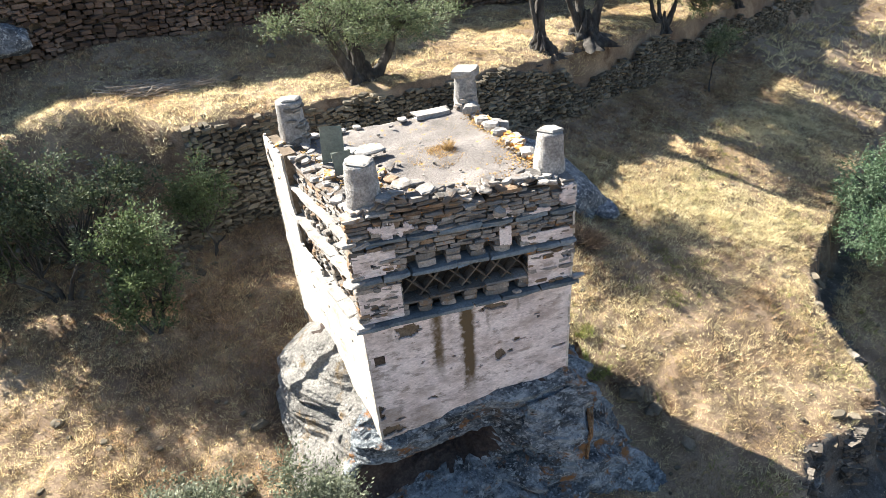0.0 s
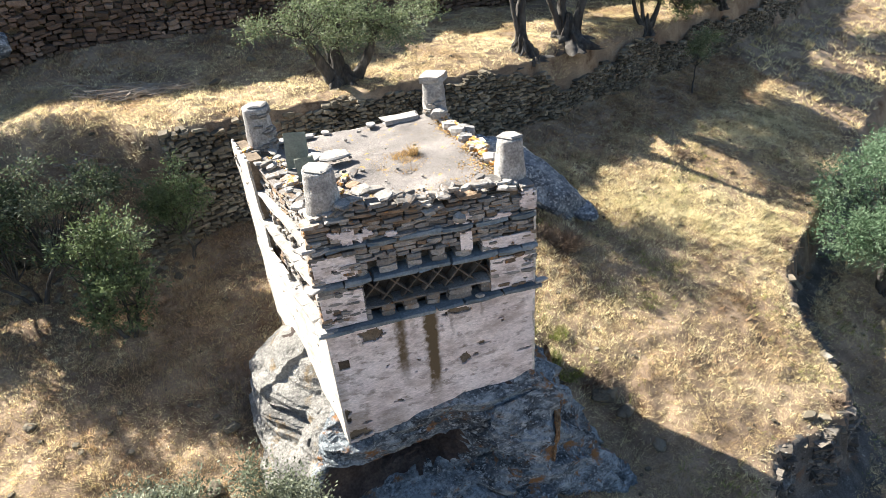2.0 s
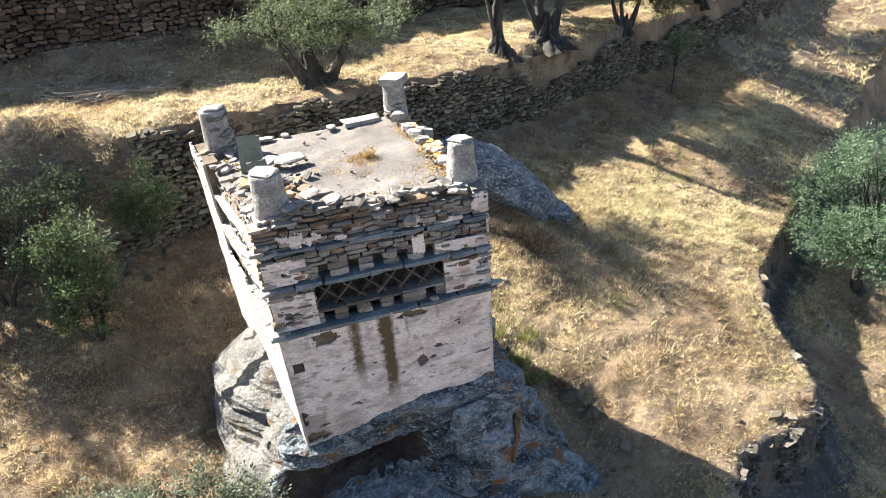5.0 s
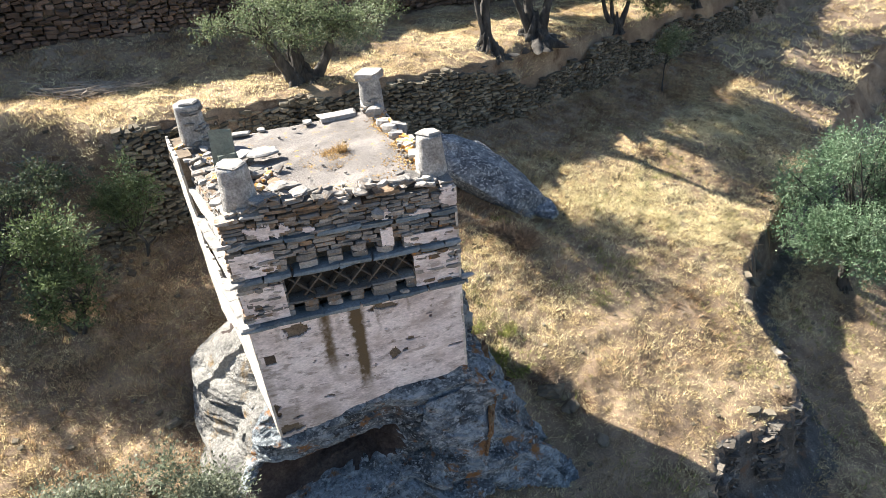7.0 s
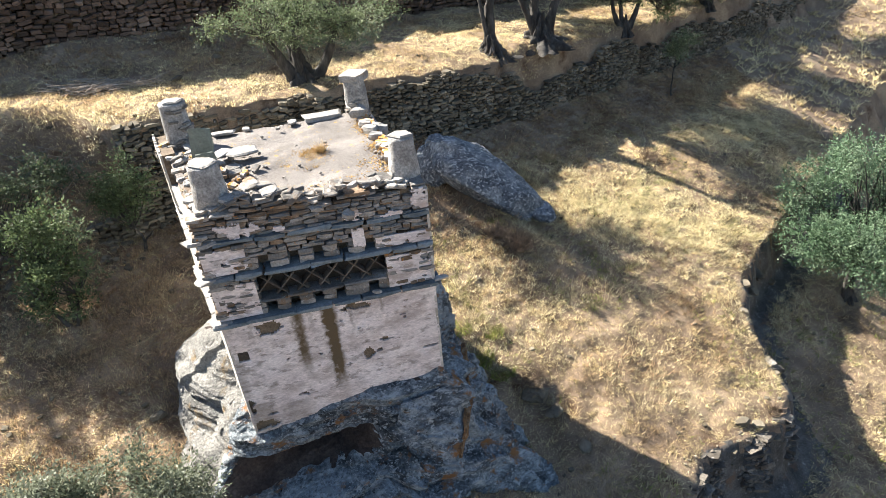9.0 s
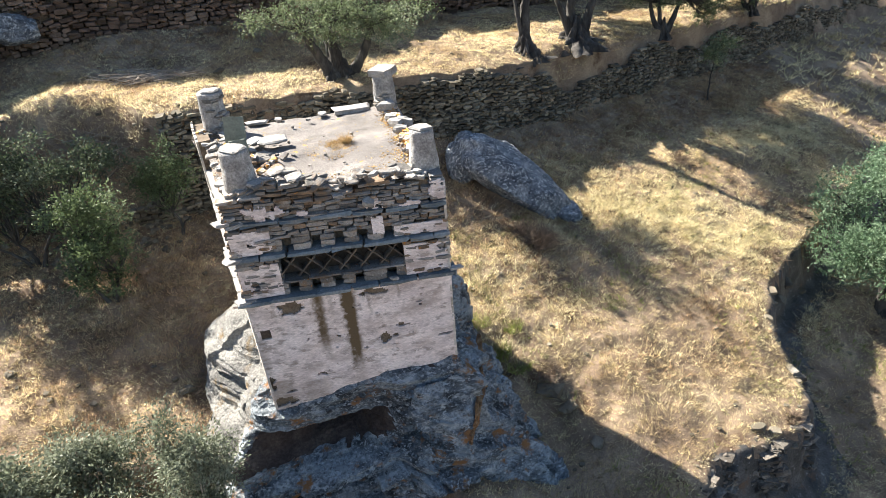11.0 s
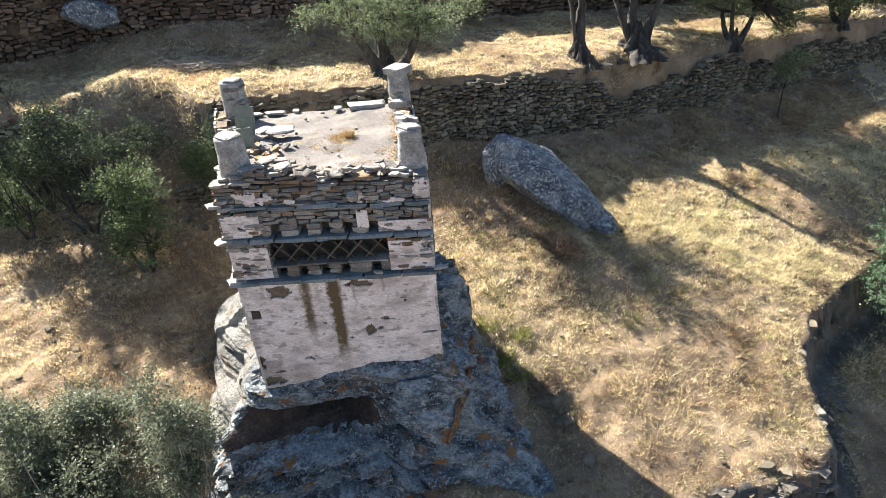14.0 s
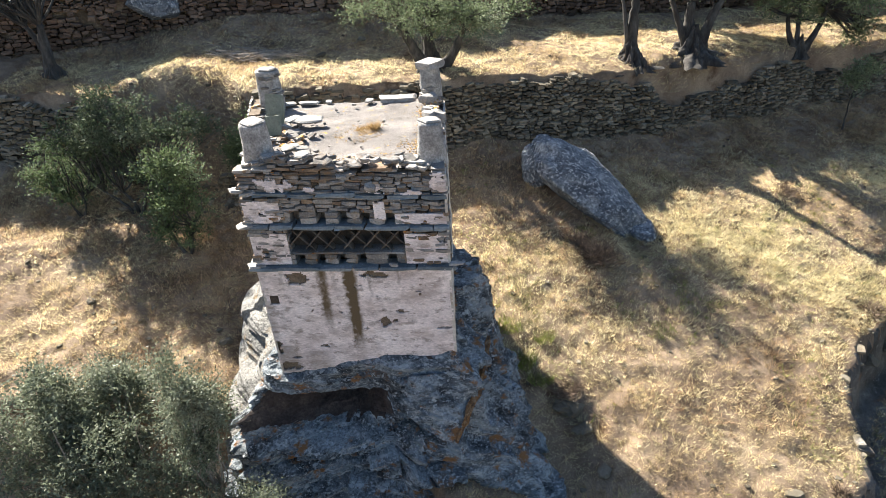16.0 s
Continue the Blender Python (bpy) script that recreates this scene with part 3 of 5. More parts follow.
boulder("boulder", (11.45, 17.5, -1.5), (0.85, 0.5, 0.42), (10, 22, -30), 5, M_boulder, "low dark rock at the leaning boulder's foot", 0.2)
boulder("boulder", (-7.6, 24.9, 5.9), (1.1, 0.8, 0.6), (0, 10, 10), 3, M_boulder, "rounded grey boulder bulging from the upper terrace wall")

# ---- dovecote ----
FL, FR, BL, BR = Vector((0.92, 8.82, 0)), Vector((5.07, 8.67, 0)), Vector((0.02, 13.1, 0)), Vector((4.88, 13.2, 0))
tower = thing("dovecote", (2.8, 10.9, 0.4), "square whitewashed slate dovecote standing on an outcrop", "dovecote")
front_u = (FR - FL).normalized()
front_n = Vector((front_u.y, -front_u.x, 0))
side_u = (BL - FL).normalized()
side_n = Vector((-side_u.y, side_u.x, 0))
right_u = (BR - FR).normalized()
right_n = Vector((right_u.y, -right_u.x, 0))
back_u = (BR - BL).normalized()
back_n = Vector((-back_u.y, back_u.x, 0))
FRONT_W, SIDE_W = (FR - FL).length, (BL - FL).length


def on_front(u, z, out=0.0):
    return FL + front_u * u + front_n * out + Vector((0, 0, z))


def on_side(s, z, out=0.0):
    return FL + side_u * s + side_n * out + Vector((0, 0, z))


def on_right(s, z, out=0.0):
    return FR + right_u * s + right_n * out + Vector((0, 0, z))


def prism(corners, z0, z1):
    bm = bmesh.new()
    lo = [bm.verts.new((c.x, c.y, z0)) for c in corners]
    hi = [bm.verts.new((c.x, c.y, z1)) for c in corners]
    n = len(corners)
    bm.faces.new(lo[::-1])
    bm.faces.new(hi)
    for i in range(n):
        bm.faces.new((lo[i], lo[(i + 1) % n], hi[(i + 1) % n], hi[i]))
    return bm


def inset(c, d):
    return [q - front_n * d * (1 if i < 2 else -1) + ((side_n if i in (0, 3) else right_n) * -d) for i, q in enumerate(c)]


BODY = [FL, FR, BR, BL]
part("lower_core", prism(inset(BODY, 0.05), -0.35, 2.88), M_core, tower, "clay mortar and rubble core")
part("upper_core", prism(inset(BODY, 0.34), 2.88, 5.0), M_core, tower, "shadowed rubble core behind the nest holes")


def sheet(name, place, u0, u1, v0, v1, keep, material, parent, step=0.03, depth=0.03, amp=0.012, label=""):
    """A coat of plaster with real thickness and ragged edges: keep(u, v) says where it has stayed on."""
    nu, nv = int((u1 - u0) / step) + 1, int((v1 - v0) / step) + 1
    ids, V, F = {}, [], []

    def vert(i, j, layer):
        key = (i, j, layer)
        if key not in ids:
            u, v = u0 + i * step, v0 + j * step
            ju, jv = 0.3 * step * noise.noise(Vector((u * 40, v * 40, 1))), 0.3 * step * noise.noise(Vector((u * 40, v * 40, 9)))
            out = amp * fbm(u * 1.7, v * 1.7, 3.0) + (0 if layer else -depth)
            ids[key] = len(V)
            V.append(place(u + ju, v + jv, out))
        return ids[key]

    on = {(i, j) for i in range(nu - 1) for j in range(nv - 1) if keep(u0 + (i + 0.5) * step, v0 + (j + 0.5) * step)}
    for i, j in on:
        F.append((vert(i, j, 1), vert(i + 1, j, 1), vert(i + 1, j + 1, 1), vert(i, j + 1, 1)))
        for di, dj, a, b in ((0, -1, (i, j), (i + 1, j)), (1, 0, (i + 1, j), (i + 1, j + 1)), (0, 1, (i + 1, j + 1), (i, j + 1)), (-1, 0, (i, j + 1), (i, j))):
            if (i + di, j + dj) not in on:
                F.append((vert(*a, 0), vert(*b, 0), vert(*b, 1), vert(*a, 1)))
    ob = child(new(name, mesh_of(name, V, F, material)), parent)
    if label:
        ob["label"] = label
    return ob


def blob(u, v, cu, cv, ru, rv, rag=0.5):
    return ((u - cu) / ru) ** 2 + ((v - cv) / rv) ** 2 < 1 + rag * 2.2 * fbm(u * 5, v * 9, cu)


def front_low(u, v):
    foot = np.interp(u, (0, 0.05, 1.2, 2.5, 4.15), (0.05, -0.05, 0.12, 0.40, 0.42)) + 0.05 * fbm(u * 3, 0, 1)
    if v < foot:
        return False
    if 0.11 < u < 0.33 and 1.94 < v < 2.16:
        return False
    for c in ((0.86, 2.62, 0.27, 0.15), (2.55, 2.70, 0.30, 0.10), (2.62, 1.45, 0.12, 0.14), (2.85, 1.5, 0.07, 0.05), (3.0, 1.75, 0.06, 0.07), (0.05, 0.75, 0.10, 0.22), (3.9, 1.3, 0.2, 0.04), (0.15, 0.15, 0.35, 0.12)):
        if blob(u, v, *c):
            return False
    return fbm(u * 3, v * 6, 7) < 0.72


front_wall = sheet("front_wall", on_front, 0.0, FRONT_W, -0.2, 2.86, front_low, M_plaster, tower, 0.03, 0.05, 0.02, "pinkish worn lime plaster with brown run-off stains")


def side_low(s, v):
    foot = np.interp(s, (0, 0.6, 2, 4.4), (-0.1, 0.15, 0.45, 0.7)) + 0.06 * fbm(s * 3, 0, 4)
    if v < foot:
        return False
    top = np.interp(s, (0, 0.8, 0.9, 1.9, 2.0, 3.1, 3.2, 4.4), (2.85, 2.85, 2.95, 2.95, 3.1, 3.2, 5.2, 5.3)) + 0.05 * fbm(s * 4, 1, 2)
    return v < top and fbm(s * 3, v * 5, 8) < 0.6


sheet("side_wall", on_side, 0.0, SIDE_W, -0.2, 5.34, side_low, M_plaster_side, tower, 0.04, 0.05, 0.015, "sunlit cracked white limewash, colour toned down for the sun").data.flip_normals()
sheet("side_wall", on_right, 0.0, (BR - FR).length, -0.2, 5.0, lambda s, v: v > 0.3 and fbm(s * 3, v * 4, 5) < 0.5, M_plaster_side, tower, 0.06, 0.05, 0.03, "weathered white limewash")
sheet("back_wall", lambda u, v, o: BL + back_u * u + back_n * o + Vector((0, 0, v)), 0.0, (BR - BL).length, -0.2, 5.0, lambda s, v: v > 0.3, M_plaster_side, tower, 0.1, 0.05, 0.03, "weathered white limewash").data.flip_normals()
# roof bed of trodden earth
bm = bmesh.new()
bmesh.ops.create_grid(bm, x_segments=60, y_segments=60, size=0.5)
for v in bm.verts:
    a, b = v.co.x + 0.5, v.co.y + 0.5
    p = (FL * (1 - a) + FR * a) * (1 - b) + (BL * (1 - a) + BR * a) * b
    p = p * 0.93 + (FL + FR + BL + BR) / 4 * 0.07
    v.co = Vector((p.x, p.y, 5.08 + 0.07 * fbm(p.x * 0.8, p.y * 0.8, 2) + 0.012 * fbm(p.x * 6, p.y * 6, 1)))
part("roof", bm, M_roof, tower, "flat roof of pale trodden earth", True)
part("roof_slab", prism(inset(BODY, 0.2), 4.86, 5.0), M_core, tower)


def level(z, u):
    """Courses sag slightly towards the far corner."""
    return z - 0.03 * max(0.0, (z - 2.9)) / 1.7 * u * 1.2


def coursed(parent, place, turn, u0, u1, z0, top, material, depth=0.3, hmin=0.045, hmax=0.085, skip=None, proud=0.0, lmin=0.14, lmax=0.46, name="stone"):
    """Dry courses of flat stones between u0 and u1, from z0 up to top(u)."""
    z = z0
    while z < 6.0:
        h = RS.uniform(hmin, hmax)
        u = u0 - RS.uniform(0, 0.05)
        any_left = False
        while u < u1 - 0.04:
            ln = min(RS.uniform(lmin, lmax), u1 - u + 0.02)
            uc = u + ln / 2
            if z + h * 0.7 <= top(uc):
                any_left = True
                if not (skip and skip(uc, z + h / 2, ln / 2)):
                    hh = h * RS.uniform(0.82, 1.0)
                    out = proud + RS.uniform(-0.045, 0.03)
                    stone(parent, M_rustslate if material is M_slate and RS.random() < 0.2 else material, place(uc, level(z + h / 2, uc), out - depth / 2), (ln * 0.985, depth * RS.uniform(0.85, 1.1), hh),
                          turn + RS.gauss(0, 0.06), (RS.gauss(0, 0.06), RS.gauss(0, 0.045)), 'block', name)
            u += ln + RS.uniform(0.0, 0.012)
        z += h + 0.004
        if not any_left:
            break


front_turn = math.atan2(front_u.y, front_u.x)
side_turn = math.atan2(side_u.y, side_u.x)


def ledge(name, place, turn, u0, u1, z, thick, out, material, lens, parent, depth=0.42):
    u, i = u0, 0
    while u < u1 - 0.05:
        ln = min(lens[i % len(lens)], u1 - u)
        o = stone(parent, material, place(u + ln / 2, level(z, u) + RS.uniform(-0.01, 0.012), out - depth / 2), (ln * 1.02, depth, thick * RS.uniform(0.85, 1.1)),
                  turn + RS.uniform(-0.025, 0.025), (RS.uniform(-0.02, 0.02), RS.uniform(-0.015, 0.015)), 'block', name)
        u += ln
        i += 1


HOLES1 = [1.00, 1.44, 1.88, 2.30, 2.96]
HOLES2 = [1.05, 1.60, 2.04, 2.49, 2.99]


def pier_coat(u, v):
    """Plaster left on the piers beside the nest holes."""
    if 0.80 < u < 3.24 and v < 3.82:
        return False
    if v > 3.72 and v < 3.98:
        return False
    if v > 3.9:
        solid = u < 0.78 or 2.68 < u < 2.9 or (3.1 < u and v < 4.22)
        return solid and fbm(u * 2.4, v * 3.4, 3) < 0.42
    return v < 3.76 and fbm(u * 2.2, v * 3.2, 4) < 0.36


upper_front = part("upper_front", prism([on_front(0.06, 0, -0.32), on_front(FRONT_W - 0.06, 0, -0.32), on_front(FRONT_W - 0.06, 0, -0.3), on_front(0.06, 0, -0.3)], 3.86, 4.9), M_core, tower, "slate courses with nest holes between blue ledges")
for u0, u1, z0, z1 in ((0.03, 0.82, 2.98, 3.76), (3.24, FRONT_W - 0.02, 2.98, 3.74), (0.03, 0.82, 3.98, 4.5), (2.66, 2.92, 4.0, 4.5), (3.1, FRONT_W - 0.02, 3.98, 4.3)):
    sheet("plaster_patch", lambda u, v, o: on_front(u, level(v, u), o - 0.005), u0, u1, z0, z1, pier_coat, M_plaster, upper_front, 0.025, 0.035, 0.012, "ragged pale plaster left on the pier")
ledge("ledge_slab", on_front, front_turn, -0.12, FRONT_W + 0.10, 2.91, 0.085, 0.13, M_blue, (0.62, 0.9, 0.7, 0.55, 0.8, 0.75), front_wall)
ledge("ledge_slab", on_front, front_turn, -0.05, FRONT_W + 0.02, 3.90, 0.10, 0.09, M_blue, (0.55, 0.5, 0.85, 0.6, 0.9, 0.5), upper_front)
ledge("ledge_slab", on_front, front_turn, 0.3, FRONT_W + 0.02, 4.62, 0.09, 0.045, M_blue, (0.7, 0.55, 0.8, 0.6), upper_front)


def near_hole(holes, half):
    return lambda u, z, hl: any(abs(u - h) < half + hl for h in holes)


stone(front_wall, M_cap, on_front(FRONT_W + 0.10, 2.985, 0.02), (0.34, 0.16, 0.05), 0.3, (0.0, 0.12), 'slab', "ledge_slab")
# stones of the piers, and between the nest holes
coursed(upper_front, on_front, front_turn, 0.0, 0.82, 2.96, lambda u: 3.84, M_slate, 0.3, 0.05, 0.10)
coursed(upper_front, on_front, front_turn, 3.24, FRONT_W, 2.96, lambda u: 3.84, M_slate, 0.3, 0.05, 0.10)
for holes, z0, z1 in ((HOLES1, 2.965, 3.22), (HOLES2, 3.96, 4.23)):
    ends = [0.80] + holes + [3.26]
    for i in range(len(ends) - 1):
        a = ends[i] + (0.085 if i else 0.0)
        b = ends[i + 1] - (0.085 if i < len(ends) - 2 else 0.0)
        if b - a > 0.05:
            for k in range(2):
                hz = (z1 - z0) / 2
                stone(upper_front, M_slate, on_front((a + b) / 2 + RS.uniform(-0.01, 0.01), level(z0 + hz * (k + 0.5), a), -0.16 + RS.uniform(-0.02, 0.01)), (b - a, 0.3, hz * 0.97), front_turn)
ledge("lintel_slab", on_front, front_turn, 0.82, 3.22, 3.25, 0.05, 0.02, M_slate, (0.5, 0.62, 0.45, 0.55), upper_front)
coursed(upper_front, on_front, front_turn, 0.0, 0.82, 3.96, lambda u: 4.58, M_slate, 0.3, 0.05, 0.10)
coursed(upper_front, on_front, front_turn, 3.24, FRONT_W, 3.96, lambda u: 4.58, M_slate, 0.3, 0.05, 0.10)
coursed(upper_front, on_front, front_turn, 0.80, 3.26, 4.235, lambda u: 4.58, M_slate, 0.3, 0.06, 0.10)

# the band of diamond-set slabs, before a dark sheet that paints the niches' shade
lattice = part("lattice", prism([on_front(0.82, 0, -0.33), on_front(3.24, 0, -0.33), on_front(3.24, 0, -0.31), on_front(0.82, 0, -0.31)], 3.27, 3.85), M_dark, tower, "zigzag band of thin slate slabs before a dark sheet for the niches' shade")
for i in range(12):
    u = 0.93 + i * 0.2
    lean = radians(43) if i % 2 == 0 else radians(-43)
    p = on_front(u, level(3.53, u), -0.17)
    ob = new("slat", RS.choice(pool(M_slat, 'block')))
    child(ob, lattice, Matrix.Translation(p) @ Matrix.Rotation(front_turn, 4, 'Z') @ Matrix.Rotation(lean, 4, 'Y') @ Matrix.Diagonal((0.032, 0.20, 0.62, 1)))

# parapet of loose dry courses
PU = [0.0, 0.35, 0.75, 1.1, 1.55, 1.7, 1.95, 2.15, 2.45, 2.95, 3.2, 3.55, 4.15]
PZ = [5.15, 5.2, 5.35, 5.42, 5.40, 5.22, 5.18, 5.08, 5.24, 5.28, 5.24, 5.12, 5.0]
parapet = part("parapet", prism([on_front(0.1, 0, -0.3), on_front(FRONT_W - 0.1, 0, -0.3), on_front(FRONT_W - 0.1, 0, -0.12), on_front(0.1, 0, -0.12)], 4.6, 4.98), M_core, tower, "crumbling dry-laid slate parapet")
coursed(parapet, on_front, front_turn, 0.02, FRONT_W, 4.66, lambda u: float(np.interp(u, PU, PZ)), M_slate, 0.34, 0.035, 0.105, None, -0.01, 0.10, 0.48)
for i in range(64):
    u = RS.uniform(0.3, 3.8)
    stone(parapet, M_slate, on_front(u, float(np.interp(u, PU, PZ)) - 0.03 + RS.uniform(-0.03, 0.05), -RS.uniform(0.02, 0.42)),
          (RS.uniform(0.14, 0.46), RS.uniform(0.12, 0.32), RS.uniform(0.03, 0.075)), RS.gauss(0, 0.5), (RS.gauss(0, 0.16), RS.gauss(0, 0.18)), 'slab')
for cu, cv, ru, rv in ((0.75, 4.86, 0.28, 0.14), (2.75, 4.78, 0.16, 0.12), (4.0, 4.95, 0.14, 0.2), (1.45, 4.75, 0.12, 0.06), (3.45, 4.72, 0.16, 0.05)):
    sheet("plaster_patch", lambda u, v, o: on_front(u, level(v, u), o + 0.012), cu - ru * 1.6, min(cu + ru * 1.6, FRONT_W), cv - rv * 1.6, cv + rv * 1.6, lambda u, v, c=(cu, cv, ru, rv): blob(u, v, *c, 0.8), M_plaster, parapet, 0.025, 0.035, 0.012, "scrap of pale plaster clinging to the slates")
stone(parapet, M_cap, on_front(3.62, 5.12, -0.25), (0.42, 0.34, 0.06), 0.1, (-0.15, 0.05), 'slab')
stone(parapet, M_cap, on_front(2.68, 4.74, 0.02), (0.27, 0.2, 0.12), 0.1, (0.5, 0.1), 'slab')
stone(front_wall, M_cap, on_front(2.98, 2.99, 0.06), (0.20, 0.12, 0.06), 0.4, (0.0, 0.35), 'slab', "ledge_slab")
stone(parapet, M_cap, on_front(2.15, 4.98, -0.02), (0.26, 0.2, 0.05), 0.0, (0.25, 0.0), 'slab')

# side with nest ledges open to the sun
nest_side = part("nest_side", prism([on_side(0.1, 0, -0.32), on_side(3.6, 0, -0.32), on_side(3.6, 0, -0.24), on_side(0.1, 0, -0.24)], 2.9, 5.0), M_core, tower, "stepped nest ledges of pale slate")
coursed(nest_side, on_side, side_turn, 0.1, 3.35, 2.98, lambda u: 3.84, M_slate, 0.2, 0.06, 0.11, lambda u, z, hl: (u * 2.4 % 1.0) < 0.42, -0.12, 0.1, 0.22)
coursed(nest_side, on_side, side_turn, 0.1, 3.35, 3.96, lambda u: 4.56, M_slate, 0.2, 0.06, 0.11, lambda u, z, hl: (u * 2.4 % 1.0) < 0.42, -0.14, 0.1, 0.22)
coursed(nest_side, on_side, side_turn, 0.1, 3.6, 4.66, lambda u: 5.14 + 0.12 * math.sin(u * 5), M_slate, 0.32, 0.05, 0.09, None, -0.17, 0.13, 0.4)
ledge("ledge_slab", on_side, side_turn, -0.12, 2.4, 2.93, 0.09, 0.10, M_cap, (0.5, 0.62, 0.7, 0.55), nest_side, 0.36)
ledge("ledge_slab", on_side, side_turn, -0.10, 3.4, 3.90, 0.09, 0.04, M_cap, (0.55, 0.62, 0.7, 0.5), nest_side, 0.34)
ledge("ledge_slab", on_side, side_turn, -0.10, 3.45, 4.63, 0.08, -0.02, M_cap, (0.45, 0.6, 0.5), nest_side, 0.34)
for i in range(40):
    s = RS.uniform(0.5, 3.8)
    stone(nest_side, M_lichen if RS.random() < 0.3 else RS.choice((M_cap, M_slate)), on_side(s, 5.17 + RS.uniform(-0.05, 0.06), -RS.uniform(0.15, 0.7)), (RS.uniform(0.12, 0.36), RS.uniform(0.12, 0.3), RS.uniform(0.03, 0.07)),
          RS.uniform(-1.5, 1.5), (RS.uniform(-0.25, 0.25), RS.uniform(-0.25, 0.25)), 'slab')
for s, z in ((0.05, 4.70), (0.0, 3.93), (0.02, 2.95)):
    stone(nest_side, M_cap, on_side(s, z, 0.0), (0.34, 0.40, 0.06), side_turn, (0.0, 0.06), 'slab')
# plastered pier at the back of that side
coursed(nest_side, on_side, side_turn, 3.55, SIDE_W, 5.1, lambda u: 5.36, M_slate, 0.4, 0.05, 0.09, None, 0.0)
pier = part("pier", prism([on_side(3.12, 0, -0.3), on_side(SIDE_W - 0.02, 0, -0.3), on_side(SIDE_W - 0.02, 0, -0.045), on_side(3.12, 0, -0.045)], 2.9, 5.22), M_core, tower, "plastered corner pier")

# low kerb of stones round the other roof edges
kerb = part("kerb", prism([BR + Vector((-0.45, -0.5, 0)), BR + Vector((-0.2, -0.5, 0)), FR + Vector((-0.2, 0.7, 0)), FR + Vector((-0.45, 0.7, 0))], 4.9, 5.07), M_core, tower, "kerb of loose stones spotted with orange lichen")
for i in range(34):
    s = 0.55 + i * 0.105 + RS.uniform(-0.05, 0.05)
    big = RS.random() ** 1.3 * (1.3 if s > 2.4 else 0.8)
    stone(kerb, M_cap if big > 0.6 else M_lichen, on_right(s, 5.12 + RS.uniform(0, 0.12) * big, -RS.uniform(0.12, 0.4)), (RS.uniform(0.1, 0.22) + 0.26 * big, RS.uniform(0.12, 0.3) + 0.14 * big, RS.uniform(0.04, 0.08) + 0.10 * big),
          RS.uniform(-0.6, 0.6), (RS.uniform(-0.2, 0.2), RS.uniform(-0.2, 0.2)), 'slab')
coursed(kerb, on_right, math.atan2(right_u.y, right_u.x), 0.05, (BR - FR).length - 0.05, 4.55, lambda u: 5.08, M_slate, 0.3, 0.05, 0.09)


def on_back(u, z, out=0.0):
    return BL + back_u * u + back_n * out + Vector((0, 0, z))


back_turn = math.atan2(back_u.y, back_u.x)
coursed(kerb, on_back, back_turn, 0.05, (BR - BL).length - 0.05, 4.8, lambda u: 5.10, M_slate, 0.34, 0.05, 0.09)
for u, w in ((0.95, 0.55), (1.5, 0.6), (2.0, 0.22), (3.02, 0.26)):
    stone(kerb, M_cap, on_back(u, 5.13, -0.2 - RS.uniform(0, 0.1)), (w, 0.26, 0.05), back_turn + RS.uniform(-0.2, 0.2), (0, 0), 'slab')
stone(kerb, M_cap, on_back(3.72, 5.14, -0.26), (0.95, 0.36, 0.11), back_turn + 0.08, (0.02, 0.03), 'block')


def pillar(at, z0, z1, r0, r1, label, cap, seed, rag):
    bm = bmesh.new()
    n, m = 28, 22
    rings = []
    for k in range(m + 1):
        t = k / m
        z = z0 + (z1 - z0) * t
        ring = []
        for i in range(n):
            a = 2 * math.pi * i / n
            r = r0 + (r1 - r0) * t + 0.018 * fbm(math.cos(a) * 1.5 + seed, math.sin(a) * 1.5, z * 2) + 0.008 * fbm(math.cos(a) * 5, math.sin(a) * 5 + seed, z * 8)
            if rag(a, t):
                r -= 0.04
            ring.append(bm.verts.new((at[0] + r * math.cos(a), at[1] + r * math.sin(a), z)))
        rings.append(ring)
    for k in range(m):
        for i in range(n):
            bm.faces.new((rings[k][i], rings[k][(i + 1) % n], rings[k + 1][(i + 1) % n], rings[k + 1][i]))
    bm.faces.new(rings[-1])
    bm.faces.new(rings[0][::-1])
    ob = part("corner_pillar", bm, M_pillar, tower, label, True)
    if cap == 'disc':
        o = stone(ob, M_cap, (at[0], at[1], z1 + 0.02), (r1 * 1.96, r1 * 1.9, 0.055), seed, (0.03, 0.02), 'slab', "cap_stone")
    elif cap == 'slab':
        o = stone(ob, M_cap, (at[0] + 0.02, at[1], z1 + 0.09), (0.56, 0.52, 0.17), seed, (0.02, 0.03), 'block', "cap_stone")
    # bare stones where the coat has gone
    for k in range(60):
        a, t = RS.uniform(0, 2 * math.pi), RS.uniform(0.02, 0.92)
        if rag(a, t):
            r = r0 + (r1 - r0) * t - 0.035
            stone(ob, M_slate, (at[0] + r * math.cos(a), at[1] + r * math.sin(a), z0 + (z1 - z0) * t), (0.10, RS.uniform(0.14, 0.22), RS.uniform(0.035, 0.06)), a, (0, 0), 'block')
    return ob


pillar((1.38, 9.22), 5.0, 5.94, 0.32, 0.25, "tapered grey plastered corner pillar, flat stone on top", 'disc', 1.0, lambda a, t: t < 0.2 + 0.15 * math.sin(a * 3 + 1))
pillar((4.79, 9.20), 4.95, 5.83, 0.30, 0.225, "tapered pale plastered corner pillar, flat stone on top", 'disc', 2.0, lambda a, t: t < 0.10 and math.cos(a + 2.0) > 0.2)
pillar((0.68, 12.72), 5.05, 6.04, 0.33, 0.27, "corner pillar with plaster half gone, slates bare", 'disc', 3.0, lambda a, t: math.cos(a + 0.7) > 0.25 and t < 0.9)
